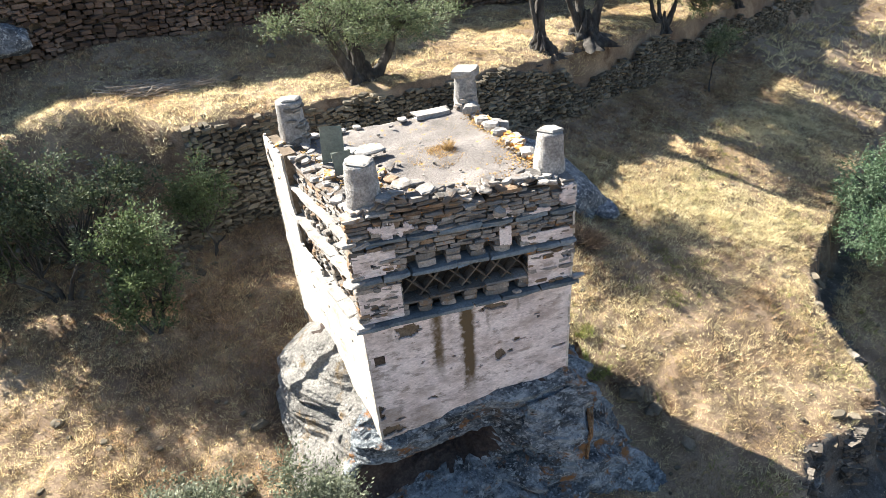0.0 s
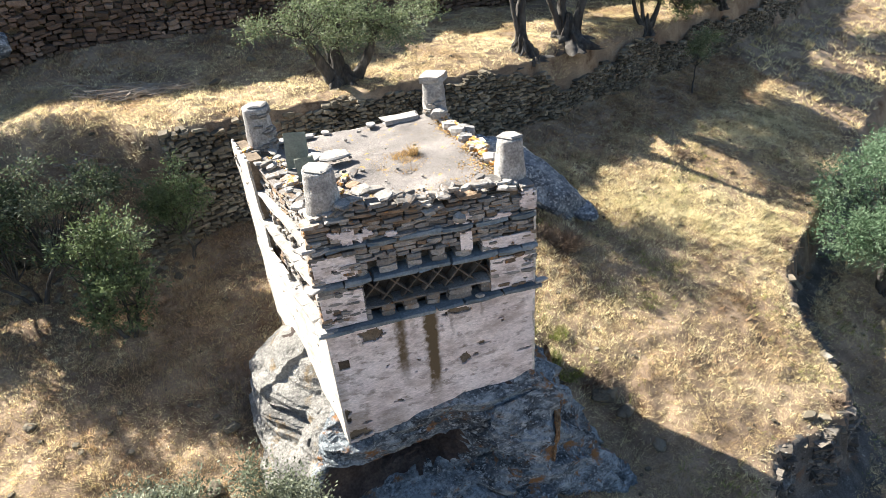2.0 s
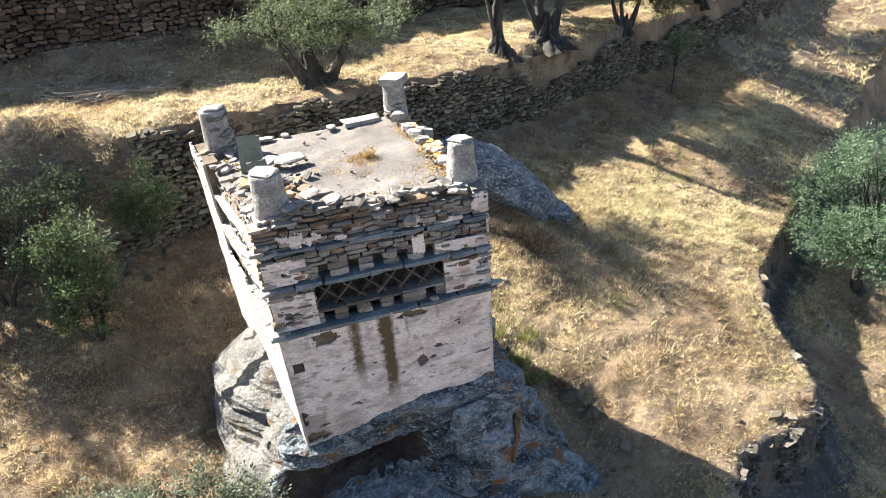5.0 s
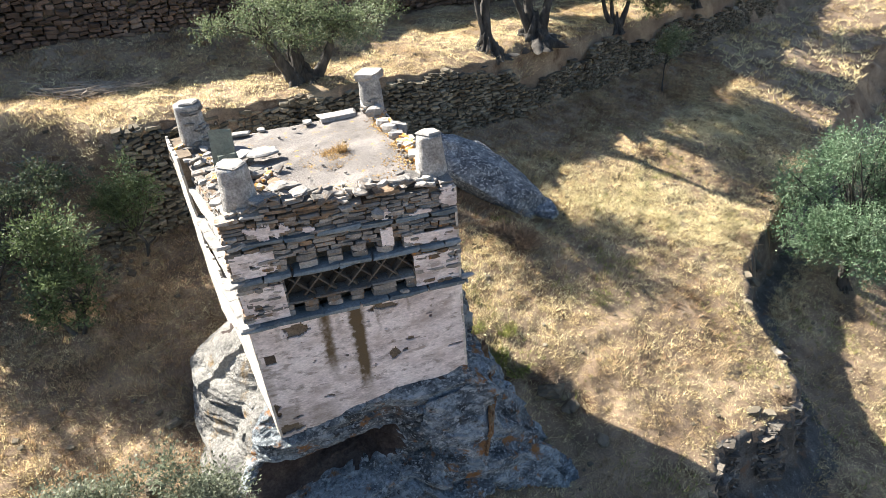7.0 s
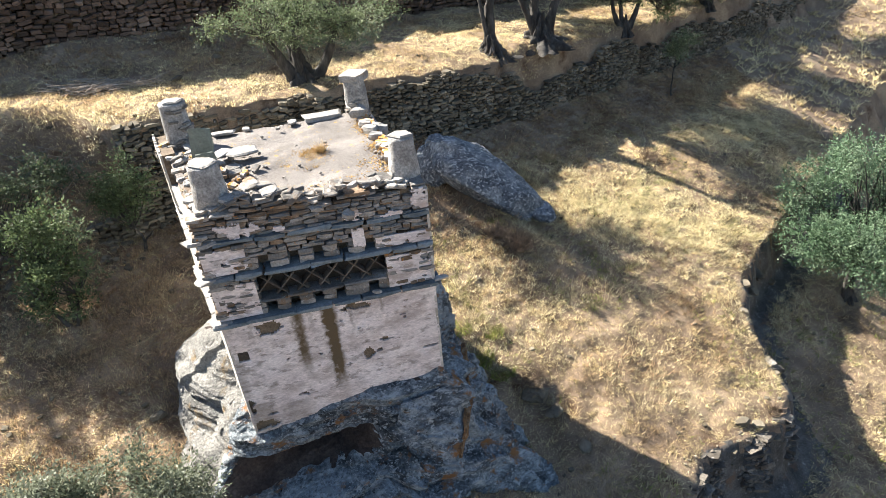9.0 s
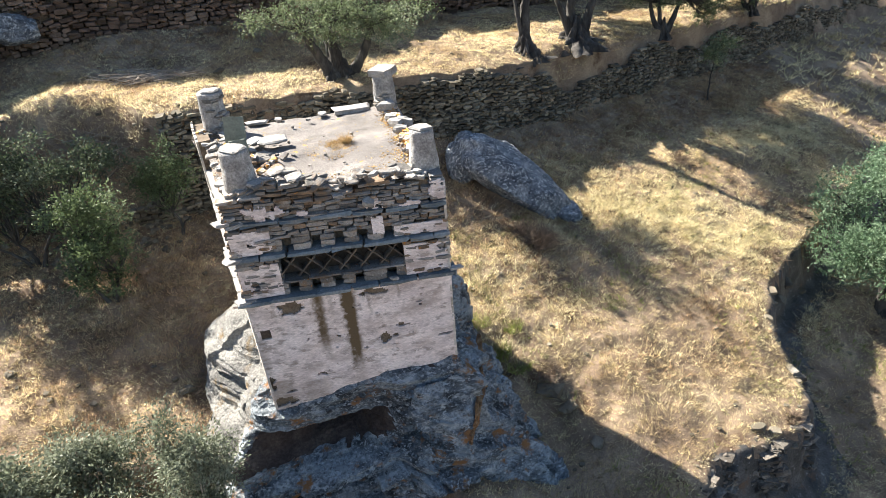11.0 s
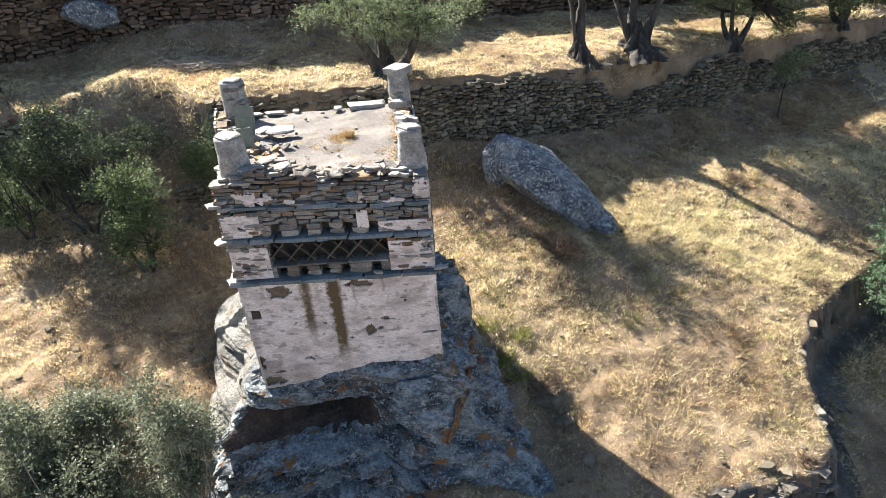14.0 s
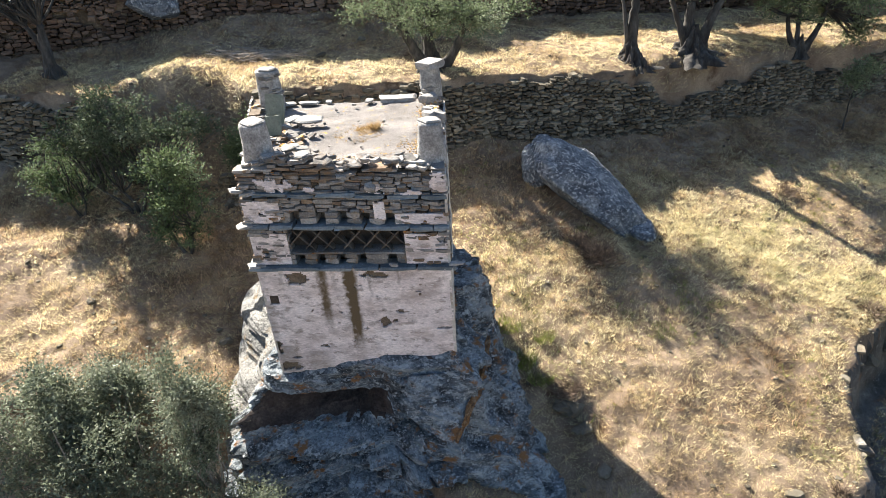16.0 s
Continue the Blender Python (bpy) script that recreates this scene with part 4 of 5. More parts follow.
pillar((4.58, 12.92), 4.98, 5.85, 0.29, 0.225, "white corner pillar under a thick square capstone", 'slab', 4.0, lambda a, t: t < 0.5 + 0.1 * math.sin(3 * a) and math.cos(a + 1.9) > 0.0)

# square nest window in the lower front, its shade painted as a dark block
nb = prism([on_front(0.11, 0, -0.26), on_front(0.33, 0, -0.26), on_front(0.33, 0, -0.046), on_front(0.11, 0, -0.046)], 1.94, 2.16)
part("wall_niche", nb, M_dark, front_wall, "small square hole, its shade a dark-coloured block")

# ---- loose things on the roof ----


def loose(name, at, size, turn, tilt, material, label, category="slab", kind='slab', group=""):
    ob = stone(None, material, at, size, turn, tilt, kind, name)
    return tagged(ob, label, category, group)


loose("slate_slab", (1.22, 11.15, 5.55), (0.42, 0.05, 0.72), -0.12, (-0.2, 0.05), M_green_slab, "upright grey-green slate slab leaning on the parapet", kind='block')
loose("slate_slab", (1.30, 10.62, 5.38), (0.38, 0.05, 0.46), -0.25, (-0.25, -0.1), M_green_slab, "short upright green slate propped against the taller one", kind='block')
loose("flat_stone", (1.95, 11.25, 5.27), (0.72, 0.46, 0.07), 0.1, (0.03, 0.05), M_cap, "pale flat stone lying on the roof", "stone")
loose("flat_stone", (1.52, 11.35, 5.25), (0.5, 0.42, 0.08), 0.5, (-0.1, -0.1), M_cap, "pale lichened flat stone beside another", "stone")
loose("flat_stone", (1.75, 10.6, 5.22), (0.42, 0.3, 0.07), 0.9, (0.1, 0.15), M_slate, "grey flat stone with orange lichen", "stone")
loose("flat_stone", (1.42, 10.95, 5.2), (0.4, 0.36, 0.1), 0.2, (0.1, 0.1), M_slate, "lichened stone at the foot of the upright slabs", "stone")
for i in range(16):
    x, y = RS.uniform(1.45, 2.15), RS.uniform(9.75, 10.75)
    w = RS.uniform(0.14, 0.34)
    loose("roof_stone", (x, y, 5.15 + RS.uniform(0, 0.06)), (w, w * RS.uniform(0.6, 0.9), RS.uniform(0.04, 0.09)), RS.uniform(0, 3), (RS.gauss(0, 0.2), RS.gauss(0, 0.2)), RS.choice((M_lichen, M_slate, M_rustslate)), "broken slate with orange lichen heaped on the roof", "stone", 'slab', "stones on the roof")
for i in range(34):
    x, y = RS.uniform(1.6, 4.6), RS.uniform(9.3, 11.2) if i < 24 else RS.uniform(11, 12.8)
    s = RS.uniform(0.04, 0.12)
    loose("roof_stone", (x, y, 5.12 + s * 0.2), (s, s * RS.uniform(0.7, 1.1), s * RS.uniform(0.4, 0.7)), RS.uniform(0, 3), (0, 0), M_slate, "small loose brown stone on the earth roof", "stone", 'slab', "stones on the roof")

# ---- trees and shrubs ----


def tube(pts, radii, sides=9, gnarl=0.0, seed=0):
    """A tapered, knotty limb through the points."""
    V, F = [], []
    pts = [Vector(p) for p in pts]
    up = Vector((0.3, 0.2, 1))
    for k, p in enumerate(pts):
        d = (pts[min(k + 1, len(pts) - 1)] - pts[max(k - 1, 0)]).normalized()
        a = d.cross(Vector((1, 0.13, 0.07))).normalized() if abs(d.x) < 0.9 else d.cross(Vector((0, 1, 0))).normalized()
        b = d.cross(a)
        for i in range(sides):
            w = 2 * math.pi * i / sides
            r = radii[k] * (1 + gnarl * noise.noise(Vector((math.cos(w) * 2 + seed, math.sin(w) * 2, k * 0.45))) + gnarl * 0.5 * math.sin(w * 3 + k * 0.35 + seed))
            q = p + a * r * math.cos(w) + b * r * math.sin(w)
            V.append(tuple(q))
    n = len(pts)
    for k in range(n - 1):
        for i in range(sides):
            j = (i + 1) % sides
            F.append((k * sides + i, k * sides + j, (k + 1) * sides + j, (k + 1) * sides + i))
    F.append(tuple(range((n - 1) * sides, n * sides)))
    return V, F


def bend(a, b, n, sway, r):
    a, b = Vector(a), Vector(b)
    out = []
    off = Vector((r.uniform(-1, 1), r.uniform(-1, 1), r.uniform(-0.3, 0.3))) * sway
    for k in range(n + 1):
        t = k / n
        out.append(a.lerp(b, t) + off * math.sin(math.pi * t) + Vector((r.uniform(-1, 1), r.uniform(-1, 1), 0)) * sway * 0.12)
    return out


def merged(parts):
    V, F = [], []
    for v, f in parts:
        k = len(V)
        V += v
        F += [tuple(i + k for i in q) for q in f]
    return V, F


def leaf_cloud(clumps, count, length, width, seed, reach=0.34):
    """Leaves on short sprays that fill the clumps (x, y, z, rx, ry, rz): small folded blades."""
    g = np.random.RandomState(seed)
    vol = np.array([c[3] * c[4] * c[5] for c in clumps]) ** 0.75
    share = (vol / vol.sum() * count / 12).astype(int) + 1
    P, D = [], []
    for c, n in zip(clumps, share):
        d = g.normal(size=(n, 3))
        d /= np.linalg.norm(d, axis=1)[:, None]
        rad = g.rand(n, 1) ** 0.42
        wob = 0.72 + 0.55 * vfbm(d[:, :1] * 2.1 + c[0] + 50, d[:, 1:2] * 2.1 + d[:, 2:] * 1.7 + 50, 3)
        base = np.array(c[:3]) + d * rad * wob * np.array(c[3:6])
        spray = d * 0.7 + g.normal(size=(n, 3)) * 0.55 + np.array([0, 0, 0.25])
        spray /= np.linalg.norm(spray, axis=1)[:, None]
        for k in range(12):
            t = k / 11.0
            P.append(base + spray * (t * reach * (0.5 + g.rand(n, 1))) + g.normal(size=(n, 3)) * length * 0.35)
            D.append(spray + g.normal(size=(n, 3)) * 0.75)
    P, D = np.concatenate(P), np.concatenate(D)
    D /= np.linalg.norm(D, axis=1)[:, None]
    S = np.cross(D, g.normal(size=D.shape))
    S /= np.linalg.norm(S, axis=1)[:, None]
    L = length * g.uniform(0.7, 1.3, size=(len(P), 1))
    W = width * g.uniform(0.7, 1.3, size=(len(P), 1))
    V = np.stack([P, P + D * L * 0.5 + S * W, P + D * L, P + D * L * 0.5 - S * W], 1).reshape(-1, 3)
    F = np.arange(len(P) * 4).reshape(-1, 4)
    return V, F


def olive(name, base, stems, clumps, leaves, leaf, label, category, material, seed, trunk_r=0.22, flare=0.9, limb=0.05, spread=0.12, knob=3.0):
    """An olive: knotty stems from a flared, rooted foot, limbs into every clump, and a crown of small leaves."""
    r = random.Random(seed)
    base = Vector(base)
    ob = thing(name, base, label, category)
    bits = []
    for top, rad in stems:
        top = Vector(top)
        foot = base + Vector(((top - base).x * spread, (top - base).y * spread, -0.15))
        pts = bend(foot, top, 14, 0.16, r)
        radii = [rad * (1.0 + flare * math.exp(-k * 0.6)) * (1 - 0.035 * k) for k in range(15)]
        bits.append(tube(pts, radii, 12, 0.28, r.random() * 9))
    if flare > 0.3:
        R, H, n, m = trunk_r * 2.3, trunk_r * knob, 84, 30
        ph = r.uniform(0, 6)
        v, f = [], []
        for k in range(m + 1):
            t = k / m
            for q in range(n):
                a = 2 * math.pi * q / n
                ridge = 0.5 + 0.5 * math.sin(a * 7 + ph + 1.6 * noise.noise(Vector((math.cos(a) * 2 + ph, math.sin(a) * 2, t * 2.5))) * 3)
                knot = noise.fractal(Vector((math.cos(a) * 2.2 + ph, math.sin(a) * 2.2, t * 3.5)), 1.0, 2.0, 4)
                lump = abs(noise.noise(Vector((math.cos(a) * 4 + ph, math.sin(a) * 4, t * 5))))
                rad = R * (0.10 + 0.34 * (1 - t) + 0.62 * (1 - t) ** 3) * (0.66 + 0.34 * ridge * (1 - 0.5 * t) + 0.30 * knot + 0.22 * lump)
                v.append((base.x + rad * math.cos(a), base.y + rad * math.sin(a), base.z - 0.35 + (H + 0.35) * t + 0.08 * knot * trunk_r * 3))
        for k in range(m):
            for q in range(n):
                f.append((k * n + q, k * n + (q + 1) % n, (k + 1) * n + (q + 1) % n, (k + 1) * n + q))
        f.append(tuple(range(m * n, (m + 1) * n)))
        bits.append((v, f))
    V, F = merged(bits)
    child(new("trunk", mesh_of("trunk", V, F, M_bark, True)), ob)
    limbs = []
    for c in clumps:
        start = min((Vector(s[0]) for s in stems), key=lambda p: (p - Vector(c[:3])).length)
        for q in range(2 if category == "tree" else 1):
            aim = Vector(c[:3]) + Vector((r.uniform(-1, 1) * c[3], r.uniform(-1, 1) * c[4], r.uniform(-0.6, 0.9) * c[5])) * 0.75
            pts = bend(start, aim, 7, 0.25, r)
            limbs.append(tube(pts, [limb * (1 - 0.12 * k) for k in range(8)], 6, 0.1, q))
            for w in range(4 if category == "tree" else 2):
                s2 = pts[3 + 2 * w if category != "tree" else 3 + w]
                a2 = s2 + Vector((r.uniform(-1, 1) * c[3], r.uniform(-1, 1) * c[4], r.uniform(-0.6, 0.9) * c[5])) * 0.55
                limbs.append(tube(bend(s2, a2, 4, 0.1, r), [limb * 0.35 * (1 - 0.18 * k) for k in range(5)], 5, 0.0, q))
    V, F = merged(limbs)
    child(new("branchwork", mesh_of("branchwork", V, F, M_twig if material is M_leaf_grey else M_bark, True)), ob)
    V, F = leaf_cloud(clumps, leaves, leaf[0], leaf[1], seed, 0.34 if category == "tree" else 0.4)
    child(new("crown", mesh_of("crown", V, F, material)), ob)
    return ob


def clumps_round(c, R, n, seed, size=0.45, flat=0.75):
    """Clump centres spread through an ellipsoid crown."""
    r = random.Random(seed)
    out = []
    for i in range(n):
        while True:
            d = Vector((r.uniform(-1, 1), r.uniform(-1, 1), r.uniform(-1, 1)))
            if d.length < 1:
                break
        k = size * r.uniform(0.5, 1.45)
        d = d * r.uniform(0.85, 1.22)
        out.append((c[0] + d.x * R[0], c[1] + d.y * R[1], c[2] + d.z * R[2], R[0] * k, R[1] * k, R[2] * k * flat))
    return out


T1 = (4.0, 22.4, gz(4.0, 22.4))
olive("olive_tree", T1, [((2.9, 22.2, T1[2] + 1.7), 0.24), ((3.9, 22.5, T1[2] + 1.8), 0.26), ((5.4, 22.2, T1[2] + 1.75), 0.20), ((3.4, 22.9, T1[2] + 1.9), 0.2)],
      clumps_round((4.7, 21.8, T1[2] + 2.35), (3.2, 1.9, 1.0), 66, 11, 0.165, 0.85), 26000, (0.09, 0.019), "grey-green olive tree with several leaning stems", "tree", M_leaf, 11, 0.52, 0.5, 0.032, 0.3, 1.6)
T2 = (12.0, 24.1, gz(12.0, 24.1))
olive("olive_tree", T2, [((12.1, 24.3, T2[2] + 2.6), 0.27), ((11.6, 24.5, T2[2] + 2.4), 0.13)],
      clumps_round((13.4, 25.6, T2[2] + 4.6), (1.5, 1.5, 1.0), 10, 12, 0.4), 6000, (0.13, 0.026), "old olive with a swollen knotty root base", "tree", M_leaf, 12, 0.5, 0.7, 0.035, 0.12, 1.9)
T3 = (14.9, 25.4, gz(14.9, 25.4))
olive("olive_tree", T3, [((14.7, 25.7, T3[2] + 2.0), 0.30), ((15.9, 25.6, T3[2] + 2.1), 0.26), ((13.9, 25.9, T3[2] + 2.2), 0.18)],
      clumps_round((15.7, 26.2, T3[2] + 3.5), (2.4, 1.8, 1.3), 22, 13, 0.34), 13000, (0.12, 0.024), "old olive with spreading root buttresses", "tree", M_leaf, 13, 0.6, 0.8, 0.035, 0.16, 1.9)
T4 = (20.2, 27.0, gz(20.2, 27.0))
olive("olive_tree", T4, [((19.6, 27.4, T4[2] + 1.4), 0.14), ((21.2, 27.4, T4[2] + 1.6), 0.14), ((20.3, 27.9, T4[2] + 1.8), 0.12)],
      clumps_round((21.2, 27.6, T4[2] + 2.3), (2.6, 1.7, 1.1), 22, 14, 0.36) + clumps_round((22.4, 27.6, 3.0), (1.25, 0.9, 0.8), 16, 44, 0.3), 20000, (0.12, 0.024), "small olive with slanting forked stems", "tree", M_leaf, 14, 0.22, 0.7, 0.05)
T5 = (27.6, 30.6, gz(27.6, 30.6))
olive("olive_tree", T5, [((27.8, 30.7, T5[2] + 1.3), 0.18), ((27.0, 30.9, T5[2] + 1.3), 0.14)], clumps_round((27.8, 30.8, T5[2] + 2.0), (2.8, 2.0, 1.1), 24, 15, 0.32), 22000, (0.16, 0.034), "dense dark olive at the terrace end", "tree", M_leaf, 15, 0.25, 0.7, 0.05)
T8 = (24.8, 32.4, gz(24.8, 32.4))
olive("olive_tree", T8, [((25.0, 32.6, T8[2] + 1.9), 0.22), ((24.2, 32.8, T8[2] + 1.9), 0.16)], clumps_round((25.0, 32.9, T8[2] + 3.4), (3.8, 2.6, 1.4), 30, 25, 0.32), 28000, (0.13, 0.028), "olive tree near the bend of the terrace wall", "tree", M_leaf, 25, 0.3, 0.8, 0.06)
T9 = (33.0, 37.5, gz(33.0, 37.5))
olive("olive_tree", T9, [((33.2, 37.5, T9[2] + 1.9), 0.22)], clumps_round((33.0, 37.5, T9[2] + 3.2), (4.2, 3.0, 1.6), 24, 26, 0.32), 20000, (0.16, 0.034), "far olive tree on the terrace", "tree", M_leaf, 26, 0.3, 0.8, 0.06)
T6 = (-10.3, 20.9, gz(-10.3, 20.9))
olive("olive_tree", T6, [((-10.2, 21.0, T6[2] + 1.9), 0.24), ((-10.9, 21.2, T6[2] + 1.8), 0.16)],
      clumps_round((-11.0, 21.4, T6[2] + 4.4), (2.6, 2.1, 1.5), 22, 16, 0.3), 5000, (0.11, 0.022), "shaded olive with a thick leaning trunk", "tree", M_leaf, 16, 0.34, 0.9, 0.06)
T7 = (22.6, 13.3, gz(22.6, 13.3))
olive("gully_tree", T7, [((22.4, 13.2, T7[2] + 1.7), 0.18), ((23.0, 13.6, T7[2] + 1.9), 0.15)],
      clumps_round((22.8, 13.3, -1.7), (2.5, 2.4, 2.8), 60, 17, 0.27, 1.0), 84000, (0.09, 0.019), "bright green leafy tree in the gully", "tree", M_leaf_bright, 17, 0.24, 0.7, 0.06)
# out of view: added so that its crown shades the right of the terrace
U3 = (12.4, 33.6, gz(12.4, 33.6))
olive("olive_tree", U3, [((12.6, 33.2, U3[2] + 1.2), 0.2)], clumps_round((14.2, 32.8, 9.4), (4.4, 2.2, 1.2), 30, 43, 0.28), 15000, (0.14, 0.03), "unseen olive tree added on the upper terrace to cast shade", "tree", M_leaf, 43, 0.3, 0.7, 0.06)
# out of view too, placed to shade the terrace's left end
U2 = (-13.2, 27.6, gz(-13.2, 27.6))
olive("olive_tree", U2, [((-13.1, 27.3, U2[2] + 1.2), 0.2)], clumps_round((-12.8, 26.6, max(9.6, U2[2] + 1.8)), (2.6, 2.0, 1.1), 22, 42, 0.34), 8500, (0.14, 0.03), "unseen olive tree added on the upper terrace to cast shade", "tree", M_leaf, 42, 0.3, 0.7, 0.06)
S1 = (-3.9, 15.0, gz(-3.9, 15.0))
olive("olive_shrub", S1, [((-4.2, 14.8, S1[2] + 1.0), 0.06), ((-3.4, 14.8, S1[2] + 1.1), 0.06), ((-3.8, 15.2, S1[2] + 1.3), 0.06)],
      clumps_round((-3.75, 14.8, 2.35), (1.05, 0.8, 1.0), 34, 18, 0.2, 0.75) + clumps_round((-4.0, 14.7, 0.9), (0.7, 0.5, 0.75), 10, 38, 0.26, 0.75), 9000, (0.10, 0.023), "green wild olive shrub, tall and loose", "shrub", M_leaf_green, 18, 0.12, 0.3, 0.03)
S2 = (-6.2, 16.8, gz(-6.2, 16.8))
olive("olive_shrub", S2, [((-6.5, 16.7, S2[2] + 0.9), 0.07), ((-5.5, 16.7, S2[2] + 1.1), 0.07), ((-7.2, 16.8, S2[2] + 0.9), 0.06)],
      clumps_round((-6.0, 16.9, 3.1), (2.3, 1.0, 1.25), 64, 19, 0.14, 0.8) + clumps_round((-4.2, 17.5, 3.2), (1.2, 0.6, 0.5), 16, 28, 0.24, 0.8), 14500, (0.10, 0.022), "broad wild olive shrub, leaf colour darkened for its shade", "shrub", M_leaf_dark, 19, 0.12, 0.3, 0.03)
S8 = (-8.1, 16.5, gz(-8.1, 16.5))
olive("olive_shrub", S8, [((-8.3, 16.4, S8[2] + 0.6), 0.05), ((-7.8, 16.5, S8[2] + 0.7), 0.05)],
      clumps_round((-8.1, 16.5, 2.1), (1.0, 0.8, 1.15), 28, 29, 0.22, 0.8), 6500, (0.10, 0.022), "bright green wild olive shrub beside a darker one", "shrub", M_leaf_green, 29, 0.1, 0.3, 0.03)
S3 = (-2.2, 17.7, gz(-2.2, 17.7))
olive("olive_shrub", S3, [((-2.2, 17.6, S3[2] + 0.9), 0.05), ((-1.7, 17.5, S3[2] + 0.7), 0.04)], clumps_round((-2.2, 17.5, 2.3), (0.75, 0.5, 0.85), 18, 20, 0.26), 7500, (0.08, 0.017), "thin olive shrub against the stone wall", "shrub", M_leaf_green, 20, 0.1, 0.3, 0.025)
S4 = (-3.4, 7.6, gz(-3.4, 7.6))
olive("olive_shrub", S4, [((-4.1, 7.6, S4[2] + 1.3), 0.08), ((-2.7, 7.6, S4[2] + 1.4), 0.08), ((-3.4, 7.1, S4[2] + 1.3), 0.07)],
      clumps_round((-3.9, 7.8, -0.65), (2.2, 1.4, 1.3), 90, 21, 0.13, 1.0) + clumps_round((-2.7, 6.8, -1.45), (1.9, 0.75, 0.85), 40, 27, 0.15, 1.0), 46000, (0.095, 0.02), "broad grey-green olive shrub on the lower terrace", "shrub", M_leaf_grey, 21, 0.14, 0.3, 0.035)
S5 = (-0.5, 7.3, gz(-0.5, 7.3))
olive("olive_shrub", S5, [((-0.6, 7.3, S5[2] + 1.6), 0.06), ((-0.2, 7.1, S5[2] + 1.5), 0.06)],
      clumps_round((-0.55, 7.2, 0.2), (0.6, 0.5, 1.25), 30, 22, 0.24), 16000, (0.075, 0.016), "upright green olive shrub beside the outcrop", "shrub", M_leaf_grey, 22, 0.1, 0.3, 0.03)
S6 = (0.3, 6.4, gz(0.3, 6.4))
olive("olive_shrub", S6, [((0.3, 6.4, S6[2] + 0.9), 0.05)], clumps_round((0.2, 6.3, -2.0), (0.9, 0.7, 0.7), 10, 23, 0.42), 14000, (0.065, 0.013), "small olive shrub under the outcrop", "shrub", M_leaf_grey, 23, 0.1, 0.3, 0.03)
S7 = (21.8, 24.9, gz(21.8, 24.9))
olive("olive_shrub", S7, [((21.8, 24.9, S7[2] + 1.4), 0.04)], clumps_round((21.8, 24.7, 1.6), (0.5, 0.45, 0.5), 6, 24, 0.5), 2600, (0.1, 0.022), "small grey shrub growing from the terrace wall", "shrub", M_leaf, 24, 0.08, 0.3, 0.02)

# ---- the tilted block in the outcrop's flank and the rusty seam beside it ----


def rock_block(corners, material, parent, label, seed):
    """A broken block: the hull of its corners, cut fine and roughened along its bedding."""
    bm = bmesh.new()
    for c in corners:
        bm.verts.new(c)
    made = bmesh.ops.convex_hull(bm, input=bm.verts)
    bmesh.ops.delete(bm, geom=[g for g in set(made["geom_interior"] + made["geom_unused"]) if isinstance(g, bmesh.types.BMVert)], context='VERTS')
    for k in range(4):
        bmesh.ops.subdivide_edges(bm, edges=bm.edges[:], cuts=1, use_grid_fill=True)
    bm.normal_update()
    for v in bm.verts:
        p = v.co
        lay = p.z + 0.5 * p.x - 0.3 * p.y
        v.co = p + v.normal * (0.05 * fbm(p.x * 2.2 + seed, p.y * 2.2, p.z * 2.2) + 0.05 * (saw(lay * 4.0) - 0.4) + 0.02 * fbm(p.x * 9, p.y * 9, p.z * 9))
    return part("rock_block", bm, material, parent, label)


rock_block([(3.72, 8.16, -0.36), (4.25, 7.82, -0.92), (4.93, 7.60, -1.15), (5.18, 7.84, -0.70), (5.39, 8.30, -0.35), (5.54, 8.9, -0.02), (4.0, 8.32, 0.18), (5.2, 8.46, 0.26), (4.3, 9.2, -0.3), (4.9, 9.2, -0.9)],
           M_rock, rock, "tilted grey block tinted blue for sky-lit shade", 3.0)
V, F = tube(bend((5.02, 7.60, -1.12), (5.26, 7.90, -0.64), 5, 0.03, random.Random(1)) + bend((5.32, 8.05, -0.54), (5.82, 9.62, 0.28), 9, 0.05, random.Random(2)), [0.03, 0.05, 0.06, 0.05, 0.08, 0.06] + [0.08, 0.06, 0.09, 0.07, 0.08, 0.06] + [0.08, 0.05, 0.06, 0.03], 12, 0.9, 4)
seam_ob = child(new("rock_seam", mesh_of("rock_seam", V, F, M_seam)), rock)
seam_ob["label"] = "rusty orange seam in the rock"

